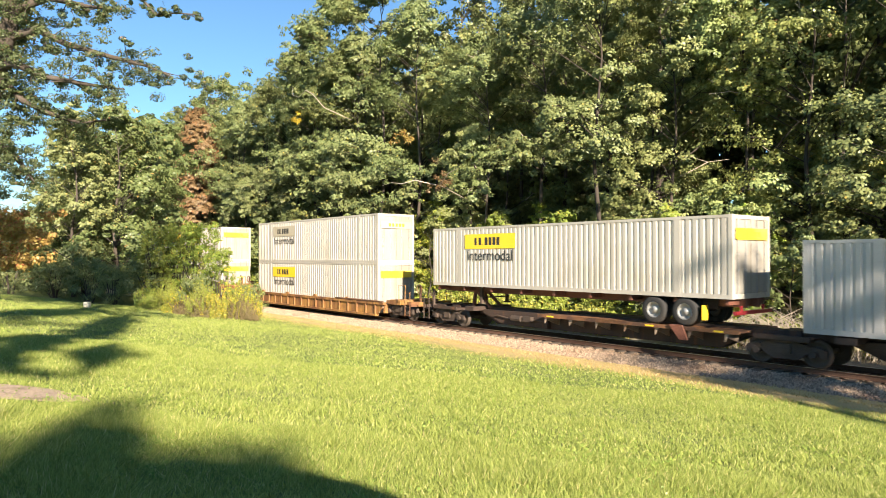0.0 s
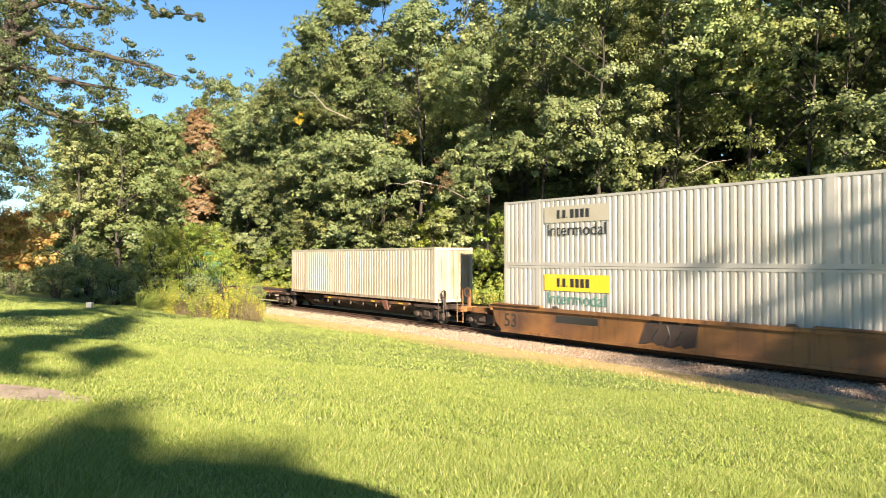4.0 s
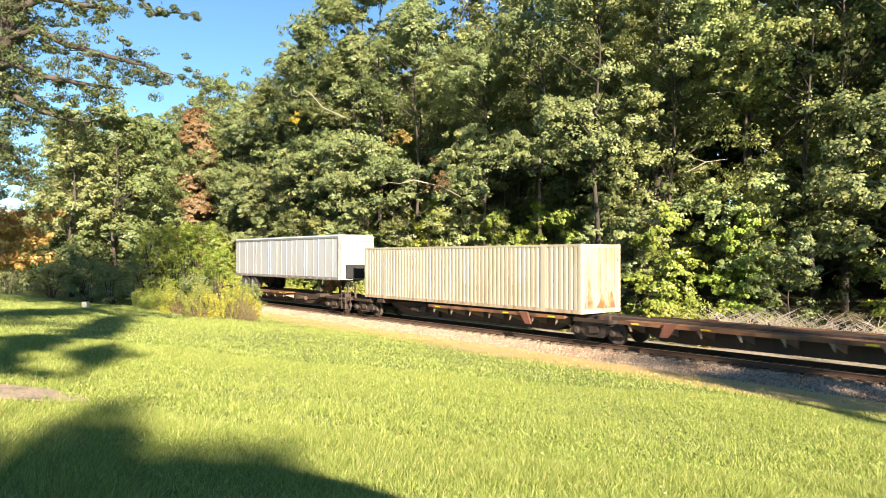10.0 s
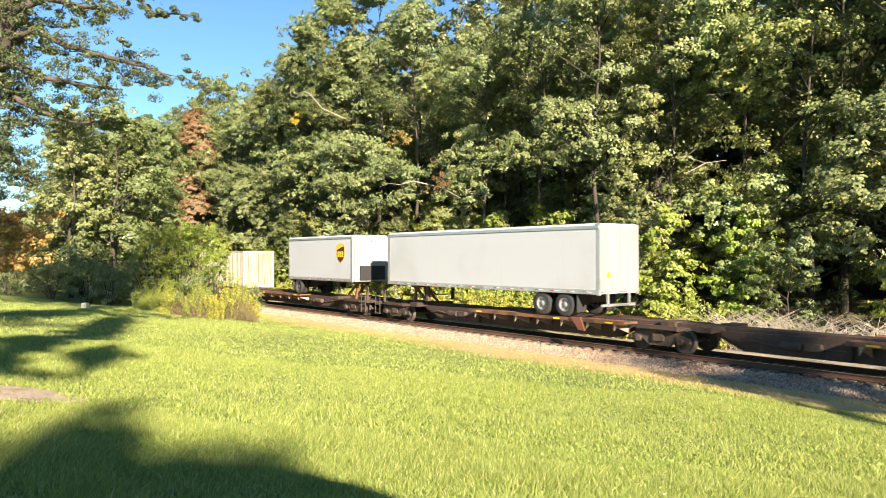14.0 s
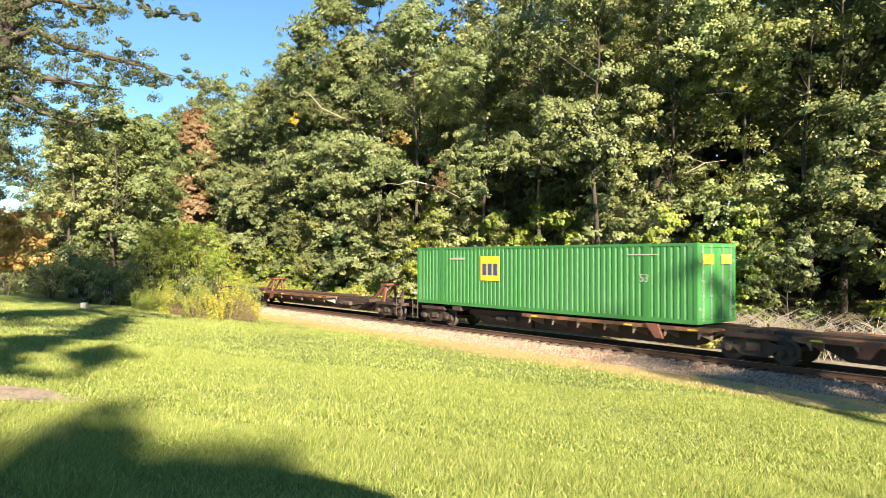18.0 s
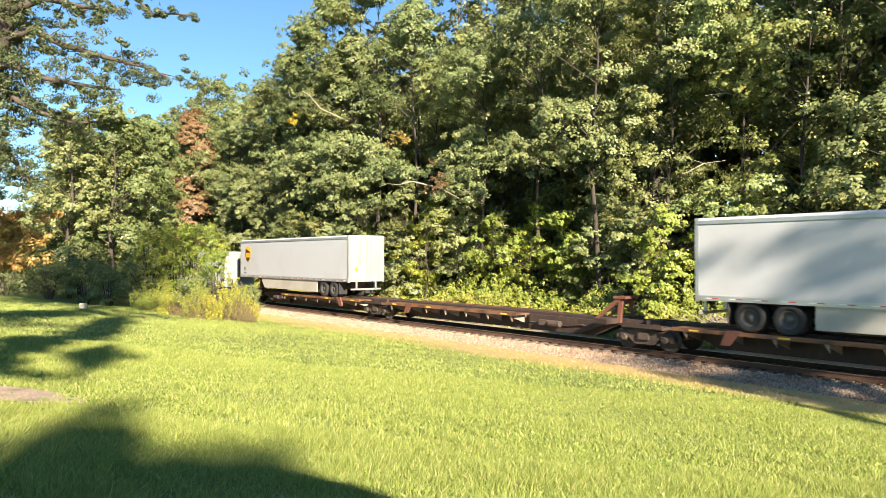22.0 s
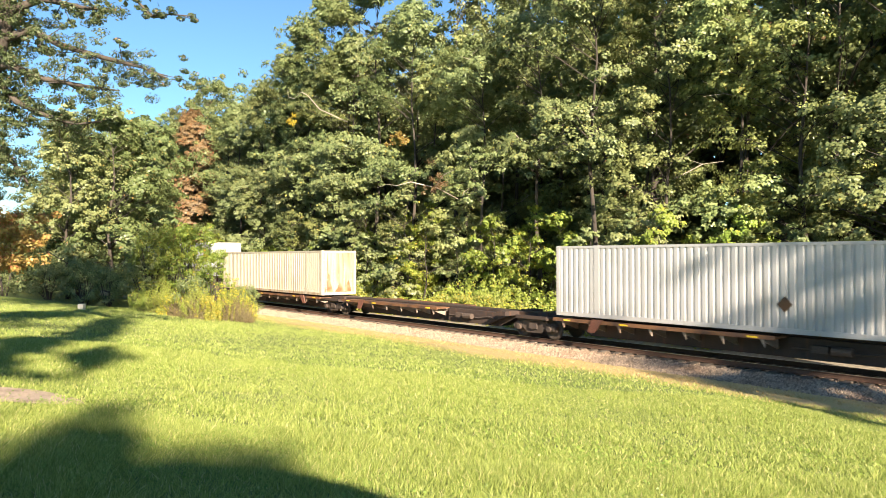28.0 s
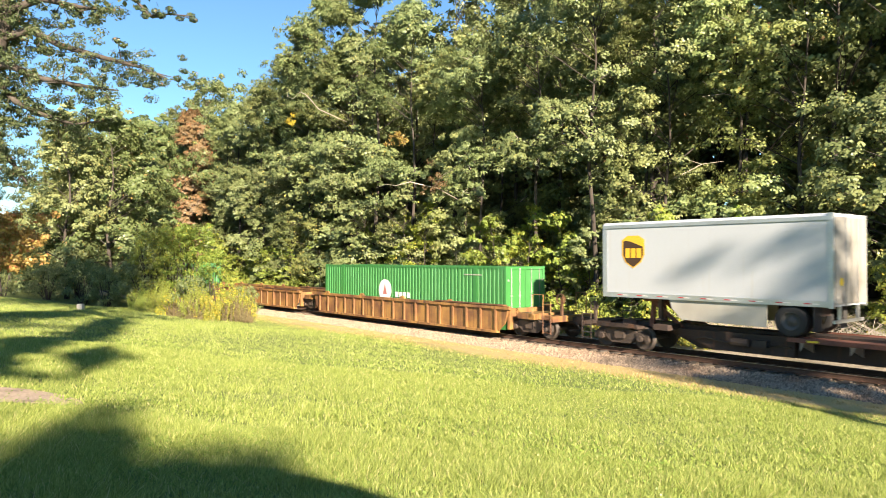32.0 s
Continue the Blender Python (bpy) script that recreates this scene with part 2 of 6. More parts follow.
M = {
    "white": mat("white_paint", (0.425, 0.402, 0.362), 0.5, blotch=(0.37, 0.34, 0.285), streak=(0.36, 0.30, 0.23), streak_cut=(0.62, 0.85), grain=0.05, vary=0.03),
    "grey": mat("grey_white_paint", (0.435, 0.425, 0.42), 0.5, blotch=(0.375, 0.36, 0.345), streak=(0.31, 0.27, 0.22), streak_cut=(0.6, 0.85), grain=0.06),
    "cream": mat("cream_paint", (0.44, 0.395, 0.305), 0.55, blotch=(0.38, 0.325, 0.225), streak=(0.32, 0.19, 0.09), streak_cut=(0.62, 0.85), grain=0.06, vary=0.04),
    "green": mat("faded_green_paint", (0.045, 0.17, 0.09), 0.5, blotch=(0.075, 0.20, 0.12), streak=(0.15, 0.22, 0.15), streak_cut=(0.6, 0.9), grain=0.08),
    "green_b": mat("bright_green_paint", (0.045, 0.20, 0.05), 0.45, blotch=(0.06, 0.215, 0.07), streak=(0.10, 0.2, 0.10), streak_cut=(0.65, 0.9), grain=0.07),
    "green_c": mat("mid_green_paint", (0.05, 0.165, 0.065), 0.5, blotch=(0.07, 0.18, 0.085), streak=(0.13, 0.19, 0.11), streak_cut=(0.6, 0.9), grain=0.08),
    "blue": mat("faded_blue_paint", (0.078, 0.135, 0.30), 0.45, blotch=(0.125, 0.19, 0.36), blotch_cut=(0.45, 0.7), streak=(0.20, 0.26, 0.38), streak_cut=(0.62, 0.85), grain=0.08),
    "deep_blue": mat("deep_blue_paint", (0.05, 0.085, 0.23), 0.45, blotch=(0.075, 0.12, 0.27), grain=0.08),
    "pale": mat("pale_stripe_paint", (0.27, 0.325, 0.37), 0.5, blotch=(0.22, 0.28, 0.36), grain=0.08),
    "navy": mat("navy_lettering", (0.045, 0.065, 0.17), 0.5, grain=0.1),
    "red": mat("red_paint", (0.45, 0.04, 0.05), 0.5, blotch=(0.35, 0.05, 0.05), grain=0.1),
    "faded_red": mat("faded_red_paint", (0.42, 0.13, 0.12), 0.5, blotch=(0.40, 0.22, 0.20), grain=0.1),
    "trailer": mat("white_trailer_skin", (0.45, 0.47, 0.50), 0.35, blotch=(0.41, 0.42, 0.435), blotch_scale=0.35, streak=(0.42, 0.40, 0.37), streak_cut=(0.62, 0.9), grain=0.025, vary=0.02),
    # nose colour lowered to offset the sun striking it head-on
    "nose": mat("dimmed_front_panel", (0.315, 0.315, 0.31), 0.45, blotch=(0.27, 0.265, 0.25), blotch_scale=0.8, streak=(0.30, 0.28, 0.25), streak_cut=(0.6, 0.85), grain=0.05, vary=0.05),
    # grime in the streaks; base also lowered to offset sun on the leading ends
    "door": mat("grimy_dimmed_door_paint", (0.30, 0.285, 0.255), 0.55, blotch=(0.27, 0.25, 0.21), streak=(0.24, 0.17, 0.11), streak_cut=(0.55, 0.8), grain=0.08, vary=0.06),
    "cream_door": mat("rust_stained_door", (0.36, 0.31, 0.23), 0.6, blotch=(0.31, 0.24, 0.15), streak=(0.24, 0.11, 0.045), streak_cut=(0.48, 0.72), grain=0.1, vary=0.08),
    "alu": mat("aluminium", (0.55, 0.56, 0.57), 0.4, 0.7, grain=0.1, blotch=(0.42, 0.42, 0.41)),
    # stud colour darkened to paint in the shadow lines along the panels
    "stud": mat("shadow_line_stud", (0.30, 0.295, 0.28), 0.55, blotch=(0.24, 0.23, 0.21), grain=0.08),
    "skirt": mat("trailer_skirt", (0.42, 0.405, 0.36), 0.5, blotch=(0.34, 0.32, 0.28), grain=0.05),
    "yellow": mat("yellow_decal", (0.80, 0.55, 0.03), 0.5, blotch=(0.70, 0.52, 0.10), blotch_cut=(0.55, 0.75), grain=0.06),
    "black": mat("black_lettering", (0.03, 0.03, 0.03), 0.5, grain=0.15),
    "teal_text": mat("faded_green_lettering", (0.10, 0.26, 0.21), 0.5, grain=0.1),
    "gold": mat("gold_decal", (0.75, 0.42, 0.03), 0.45, grain=0.06),
    "brown_decal": mat("brown_decal", (0.055, 0.028, 0.014), 0.45, grain=0.08),
    "well_yellow": mat("yellow_brown_car_paint", (0.34, 0.18, 0.055), 0.6, blotch=(0.15, 0.068, 0.035), blotch_scale=0.8, blotch_cut=(0.42, 0.62), streak=(0.10, 0.048, 0.028), streak_cut=(0.5, 0.68), grain=0.15),
    "well_brown": mat("red_brown_car_paint", (0.26, 0.12, 0.042), 0.6, blotch=(0.10, 0.05, 0.03), blotch_scale=0.5, streak=(0.075, 0.04, 0.026), grain=0.15),
    "spine": mat("rusty_spine", (0.05, 0.032, 0.025), 0.75, blotch=(0.028, 0.021, 0.019), blotch_scale=1.2, streak=(0.11, 0.05, 0.026), grain=0.25, vary=0.15),
    "deck": mat("worn_deck_edge", (0.19, 0.09, 0.042), 0.7, blotch=(0.085, 0.045, 0.03), blotch_scale=1.4, blotch_cut=(0.45, 0.6), grain=0.25, vary=0.2),
    "redrust": mat("red_rust_deck", (0.17, 0.065, 0.042), 0.75, blotch=(0.10, 0.05, 0.035), grain=0.25),
    "rust_stain": mat("rust_stained_paint", (0.30, 0.215, 0.125), 0.7, blotch=(0.20, 0.09, 0.035), blotch_scale=1.6, blotch_cut=(0.4, 0.6), grain=0.2),
    # rusty plate, paled so that sunlight on the gussets is in the colour
    "gusset": mat("sun_toned_rusty_plate", (0.30, 0.235, 0.185), 0.7, blotch=(0.2, 0.12, 0.08), grain=0.2),
    "stencil": mat("dull_white_stencil", (0.42, 0.38, 0.34), 0.6, grain=0.15),
    "steel": mat("dusty_cast_steel", (0.085, 0.06, 0.046), 0.8, 0.0, blotch=(0.038, 0.029, 0.024), grain=0.25, bump=0.3),
    "wheel": mat("worn_wheel_steel", (0.075, 0.058, 0.046), 0.65, 0.0, blotch=(0.04, 0.032, 0.027), grain=0.2),
    "tread": mat("polished_tread", (0.55, 0.53, 0.50), 0.3, 0.9, grain=0.1),
    "tyre": mat("black_rubber", (0.022, 0.022, 0.023), 0.85, blotch=(0.045, 0.04, 0.036), grain=0.2),
    "rim": mat("dull_rim", (0.35, 0.35, 0.35), 0.45, 0.5, blotch=(0.2, 0.19, 0.17), grain=0.1),
    "dark_rim": mat("dark_rim", (0.07, 0.068, 0.066), 0.6, blotch=(0.11, 0.10, 0.09), grain=0.1),
    "rail_side": mat("rusty_rail", (0.10, 0.052, 0.032), 0.85, blotch=(0.06, 0.035, 0.024), grain=0.2),
    "sleeper": mat("creosoted_timber", (0.11, 0.085, 0.065), 0.9, blotch=(0.16, 0.135, 0.11), blotch_scale=2.0, grain=0.3, stretch=(8, 1, 8), bump=0.5, vary=0.25),
    "stone": mat("ballast_stone", (0.30, 0.225, 0.16), 0.95, blotch=(0.24, 0.16, 0.105), grain=0.25, bump=0.4, island=0.45),
    "bark": mat("grey_brown_bark", (0.055, 0.044, 0.035), 0.95, blotch=(0.09, 0.075, 0.062), grain=0.35, grain_scale=14, stretch=(3, 3, 0.5), bump=0.8, bump_scale=9, vary=0.25),
    "pale_bark": mat("pale_dead_wood", (0.38, 0.33, 0.27), 0.9, blotch=(0.26, 0.22, 0.18), grain=0.2),
    "weed_stem": mat("weed_stalk", (0.20, 0.19, 0.08), 0.9, blotch=(0.16, 0.11, 0.06), grain=0.2),
    "post": mat("weathered_white_post", (0.64, 0.57, 0.46), 0.8, blotch=(0.42, 0.40, 0.34), grain=0.15),
    "soil": mat("bare_dry_soil", (0.44, 0.33, 0.24), 0.95, blotch=(0.24, 0.17, 0.12), blotch_scale=3.0, grain=0.3, bump=0.6),
    "canvas": mat("canvas", (0.35, 0.33, 0.30), 0.9, grain=0.1),
    "teal": mat("teal_spray_paint", (0.10, 0.42, 0.42), 0.6, grain=0.1, blotch=(0.16, 0.5, 0.48)),
    "spray_grey": mat("pale_spray_paint", (0.50, 0.56, 0.57), 0.6, grain=0.1, blotch=(0.40, 0.46, 0.48)),
    "pink": mat("pink_spray_paint", (0.45, 0.22, 0.25), 0.6, grain=0.1),
    "tape": mat("white_reflector", (0.75, 0.73, 0.72), 0.4, grain=0.03),
    "leaf": leaf_mat("wood_leaves", (0.13, 0.165, 0.06), (0.23, 0.258, 0.103), (0.38, 0.32, 0.08), 0.015, 0.14, 0.2),
    "leaf_b": leaf_mat("yellow_green_leaves", (0.155, 0.185, 0.052), (0.265, 0.29, 0.095), (0.44, 0.33, 0.08), 0.02, 0.14, 0.2),
    # brighter leaf colour puts extra sunlight onto the right-hand trees
    "leaf_g": leaf_mat("sunlight_toned_leaves", (0.193, 0.231, 0.078), (0.33, 0.363, 0.142), (0.46, 0.38, 0.14), 0.015, 0.14, 0.2),
    "leaf_h": leaf_mat("bright_sapling_leaves", (0.18, 0.23, 0.036), (0.32, 0.38, 0.072), (0.48, 0.36, 0.06), 0.04, 0.2, 0.3),
    "leaf_c": leaf_mat("autumn_leaves", (0.14, 0.085, 0.042), (0.25, 0.16, 0.08), (0.30, 0.13, 0.06), 0.08, 0.1),
    "yellow_leaf": leaf_mat("yellow_leaves", (0.40, 0.30, 0.03), (0.62, 0.46, 0.05), None),
    "leaf_d": leaf_mat("orange_leaves", (0.25, 0.165, 0.05), (0.40, 0.30, 0.09), (0.38, 0.17, 0.07), 0.15),
    "leaf_e": leaf_mat("oak_leaves", (0.12, 0.15, 0.052), (0.21, 0.235, 0.088), (0.25, 0.14, 0.07), 0.03, 0.1),
    "leaf_n": leaf_mat("lawn_edge_leaves", (0.105, 0.138, 0.046), (0.185, 0.215, 0.077), (0.30, 0.20, 0.07), 0.02, 0.1),
    # oak limb leaves: colour lowered to paint in their shaded side
    "leaf_o": leaf_mat("shade_toned_oak_leaves", (0.07, 0.10, 0.042), (0.16, 0.188, 0.078), (0.22, 0.12, 0.06), 0.03),
    # leaf colour darkened to stand in for foliage in shade
    "leaf_f": leaf_mat("shade_toned_leaves", (0.045, 0.065, 0.028), (0.145, 0.165, 0.068), (0.2, 0.11, 0.06), 0.03),
    "weed": leaf_mat("weed_leaves", (0.17, 0.19, 0.036), (0.35, 0.35, 0.077), (0.55, 0.42, 0.05), 0.15),
    "golden": leaf_mat("flowering_weed_leaves", (0.19, 0.22, 0.035), (0.36, 0.36, 0.06), (0.66, 0.50, 0.05), 0.15, 0.1, 0.25),
    "dry": leaf_mat("dry_stalks", (0.16, 0.12, 0.06), (0.32, 0.25, 0.13), None),
    "grass": leaf_mat("grass_blades", (0.16, 0.215, 0.04), (0.47, 0.5, 0.135), (0.66, 0.57, 0.28), 0.05, 0.0, 0.35, 0.02, 0.55),
    "clover": leaf_mat("lawn_weed_leaves", (0.12, 0.20, 0.03), (0.26, 0.37, 0.07), (0.40, 0.42, 0.14), 0.03, 0.0, 0.25, 0.03, 0.45),
    "dry_grass": leaf_mat("dry_grass_blades", (0.32, 0.25, 0.09), (0.55, 0.42, 0.17), (0.6, 0.48, 0.24), 0.2, 0.0, 0.3, 0.015, 0.6),
}


def ground_mat():
    """Lawn, the dead strip along the ballast, and the leafy floor of the wood, by the distance from the track."""
    m = bpy.data.materials.new("lawn_ground")
    m.use_nodes = True
    nt = m.node_tree
    n, link = nt.nodes, nt.links.new
    bs = n["Principled BSDF"]
    bs.inputs["Roughness"].default_value = 0.95
    co, sep = n.new("ShaderNodeTexCoord"), n.new("ShaderNodeSeparateXYZ")
    link(co.outputs["Object"], sep.inputs[0])

    def tex(scale, detail=5.0):
        t = n.new("ShaderNodeTexNoise")
        t.inputs["Scale"].default_value, t.inputs["Detail"].default_value = scale, detail
        link(co.outputs["Object"], t.inputs["Vector"])
        return t.outputs["Fac"]

    def calc(op, a, b):
        x = n.new("ShaderNodeMath")
        x.operation = op
        for sock, v in zip(x.inputs, (a, b)):
            if isinstance(v, (int, float)):
                sock.default_value = v
            else:
                link(v, sock)
        return x.outputs[0]

    def ramp(fac, lo, hi):
        r = n.new("ShaderNodeMapRange")
        r.inputs[1].default_value, r.inputs[2].default_value = lo, hi
        link(fac, r.inputs[0])
        return r.outputs[0]

    def mix(fac, a, b):
        x = n.new("ShaderNodeMix")
        x.data_type = "RGBA"
        for sock, v in ((x.inputs[0], fac), (x.inputs[6], a), (x.inputs[7], b)):
            if isinstance(v, tuple):
                sock.default_value = (*v, 1)
            else:
                link(v, sock)
        return x.outputs[2]

    wob = calc("ADD", sep.outputs[1], calc("MULTIPLY", calc("SUBTRACT", tex(0.35), 0.5), 3.0))
    # ground coloured dark to stand in for shade between the grass blades
    lawn = mix(ramp(tex(0.5), 0.35, 0.7), (0.12, 0.165, 0.035), (0.19, 0.225, 0.05))
    lawn = mix(ramp(tex(6.0), 0.35, 0.75), lawn, (0.07, 0.105, 0.02))
    lawn = mix(ramp(tex(2.3), 0.64, 0.8), lawn, (0.28, 0.24, 0.11))
    dead = mix(ramp(tex(4.0), 0.3, 0.7), (0.48, 0.35, 0.17), (0.40, 0.33, 0.12))
    floor_c = mix(ramp(tex(1.5), 0.3, 0.7), (0.07, 0.055, 0.03), (0.13, 0.12, 0.04))
    c = mix(ramp(wob, -5.6, -4.4), lawn, dead)
    gravel = mix(ramp(tex(9.0), 0.35, 0.65), (0.42, 0.36, 0.29), (0.26, 0.21, 0.16))
    c = mix(ramp(sep.outputs[1], 2.0, 2.6), c, gravel)
    c = mix(ramp(wob, 3.5, 5.5), c, floor_c)
    link(c, bs.inputs["Base Color"])
    b = n.new("ShaderNodeBump")
    b.inputs["Strength"].default_value, b.inputs["Distance"].default_value = 0.7, 0.04
    link(tex(22.0), b.inputs["Height"])
    link(b.outputs[0], bs.inputs["Normal"])
    return m


# ---- geometry helpers ----
class Geo:
    """Collects vertices and faces of one mesh."""

    def __init__(self):
        self.v, self.f = [], []

    def poly(self, pts):
        k = len(self.v)
        self.v += [tuple(p) for p in pts]
        self.f.append(tuple(range(k, k + len(pts))))
        return self

    def box(self, x0, x1, y0, y1, z0, z1):
        k = len(self.v)
        self.v += [(x, y, z) for z in (z0, z1) for x, y in ((x0, y0), (x1, y0), (x1, y1), (x0, y1))]
        self.f += [tuple(k + i for i in q) for q in ((3, 2, 1, 0), (4, 5, 6, 7), (0, 1, 5, 4), (1, 2, 6, 5), (2, 3, 7, 6), (3, 0, 4, 7))]
        return self

    def slab(self, outline, y0, y1):
        """An outline in x and z, carried from y0 to y1."""
        k, n = len(self.v), len(outline)
        self.v += [(x, y0, z) for x, z in outline] + [(x, y1, z) for x, z in outline]
        self.f += [tuple(range(k, k + n)), tuple(range(k + 2 * n - 1, k + n - 1, -1))]
        self.f += [(k + (i + 1) % n, k + i, k + n + i, k + n + (i + 1) % n) for i in range(n)]
        return self

    def beam(self, outline, x0, x1):
        """An outline in y and z, carried from x0 to x1."""
        k, n = len(self.v), len(outline)
        self.v += [(x0, y, z) for y, z in outline] + [(x1, y, z) for y, z in outline]
        self.f += [tuple(range(k + n - 1, k - 1, -1)), tuple(range(k + n, k + 2 * n))]
        self.f += [(k + i, k + (i + 1) % n, k + n + (i + 1) % n, k + n + i) for i in range(n)]
        return self

    def tube(self, pts, radii, n=8, caps=True):
        k = len(self.v)
        pts = [Vector(p) for p in pts]
        for i, p in enumerate(pts):
            d = (pts[min(i + 1, len(pts) - 1)] - pts[max(i - 1, 0)]).normalized()
            a = d.orthogonal().normalized() if abs(d.z) > 0.9 or i == 0 and abs(d.z) > 0.9 else d.cross(Vector((0, 0, 1))).normalized()
            if abs(d.z) > 0.9:
                a = (Vector((1, 0, 0)) - d * d.x).normalized()
            b = d.cross(a)
            r = radii[i] if isinstance(radii, (list, tuple)) else radii
            self.v += [tuple(p + (a * math.cos(2 * math.pi * j / n) + b * math.sin(2 * math.pi * j / n)) * r) for j in range(n)]
        for i in range(len(pts) - 1):
            self.f += [(k + i * n + j, k + i * n + (j + 1) % n, k + (i + 1) * n + (j + 1) % n, k + (i + 1) * n + j) for j in range(n)]
        if caps:
            self.f += [tuple(range(k + n - 1, k - 1, -1)), tuple(range(k + (len(pts) - 1) * n, k + len(pts) * n))]
        return self

    def spun(self, profile, centre, axis="y", n=20):
        """A profile of (radius, offset) turned round an axis through centre."""
        k, m = len(self.v), len(profile)
        for j in range(n):
            c, s = math.cos(2 * math.pi * j / n), math.sin(2 * math.pi * j / n)
            for r, o in profile:
                p = (r * c, o, r * s) if axis == "y" else (r * c, r * s, o) if axis == "z" else (o, r * c, r * s)
                self.v.append(tuple(a + b for a, b in zip(centre, p)))
        for j in range(n):
            for i in range(m - 1):
                self.f.append((k + j * m + i, k + j * m + i + 1, k + (j + 1) % n * m + i + 1, k + (j + 1) % n * m + i))
        return self

    def mesh(self, name, material, smooth=False):
        me = bpy.data.meshes.new(name)
        me.from_pydata(self.v, [], self.f)
        bm = bmesh.new()
        bm.from_mesh(me)
        bmesh.ops.recalc_face_normals(bm, faces=bm.faces)
        bm.to_mesh(me)
        bm.free()
        if smooth:
            me.shade_smooth()
        me.materials.append(material)
        return me


def part(name, geo, material, parent, label="", smooth=False):
    """One mesh object under a thing or a part."""
    me = geo if isinstance(geo, bpy.types.Mesh) else geo.mesh(name, material, smooth)
    ob = new(name, me)
    ob.parent = parent
    return tagged(ob, label)


def thing(name, label, category, group="", kind=""):
    return tagged(new(name), label, category, group, kind)


def quads(name, centres, t, b, material):
    """A mesh of many kite-shaped leaves: centres, half length and half width vectors, as arrays."""
    n = len(centres)
    v = np.empty((n, 4, 3), np.float32)
    v[:, 0], v[:, 1], v[:, 2], v[:, 3] = centres - t, centres + b - 0.15 * t, centres + t, centres - b - 0.15 * t
    me = bpy.data.meshes.new(name)
    me.vertices.add(4 * n)
    me.loops.add(4 * n)
    me.polygons.add(n)
    me.vertices.foreach_set("co", v.ravel())
    me.loops.foreach_set("vertex_index", np.arange(4 * n, dtype=np.int32))
    me.polygons.foreach_set("loop_start", np.arange(0, 4 * n, 4, dtype=np.int32))
    me.update(calc_edges=True)
    me.materials.append(material)
    return me


def leaf_cloud(rng, clumps, per, size, flat=0.75, up=0.5, face=(0, 0, 0)):
    """Leaves round clump centres (x, y, z, radius): arrays for quads()."""
    c = np.repeat(clumps, per, axis=0)
    n = len(c)
    d = rng.normal(size=(n, 3))
    d /= np.linalg.norm(d, axis=1)[:, None]
    rad = rng.random(n) ** 0.33
    p = c[:, :3] + d * (c[:, 3] * rad)[:, None] * np.array([1, 1, flat])
    nor = d + rng.normal(size=(n, 3)) * 0.36 + np.array([0, 0, up]) + np.array(face)
    nor /= np.linalg.norm(nor, axis=1)[:, None]
    t = np.cross(nor, rng.normal(size=(n, 3)))
    t /= np.linalg.norm(t, axis=1)[:, None] + 1e-9
    b = np.cross(nor, t)
    s = size * rng.uniform(0.6, 1.25, n)[:, None]
    return p, t * s * 0.5, b * s * 0.33


# ---- ground, ballast and track ----
def build_ground():
    xs = np.array([-3000, -1500, -900, -500, -300, -200, -150, *np.arange(-120, 61, 2.5), 80, 120, 200, 350, 600, 900, 1500, 3000])
    ys = np.array([-3000, -1200, -500, -250, -150, -100, -70, *np.arange(-50, -24, 2), *np.arange(-24, -3.4, 0.8), -3.4, -2.4, 0, 2.4, 3.4, *np.arange(4, 50, 2.5), 70, 110, 200, 500, 1200, 3000])
    gx, gy = np.meshgrid(xs, ys, indexing="ij")
    gz = ground_z(gy)
    near = (np.abs(gx) < 130) & (gy < -4)
    gz = gz + np.where(near, 0.06 * np.sin(gx * 0.43 + gy * 0.31) * np.cos(gy * 0.5), 0)
    n, m = len(xs), len(ys)
    me = bpy.data.meshes.new("ground")
    me.from_pydata(np.stack([gx, gy, gz], -1).reshape(-1, 3).tolist(), [],
                   [(i * m + j, (i + 1) * m + j, (i + 1) * m + j + 1, i * m + j + 1) for i in range(n - 1) for j in range(m - 1)])
    me.shade_smooth()
    me.materials.append(ground_mat())
    ob = tagged(new("ground", me), "mown green lawn sloping down to the railway and a wood", "ground", kind="structure")
    ob.matrix_world = TRACK
    return ob


def lawn_height(x, y):
    """Height of the lawn at world x, y (arrays)."""
    s = (x - MID.x) * HEAD.x + (y - MID.y) * HEAD.y
    f = (x - MID.x) * FAR.x + (y - MID.y) * FAR.y
    return ground_z(f) + np.where((np.abs(s) < 130) & (f < -4), 0.06 * np.sin(s * 0.43 + f * 0.31) * np.cos(f * 0.5), 0)


def spot(x, y):
    return Vector((x, y, float(lawn_height(np.array([x]), np.array([y]))[0])))


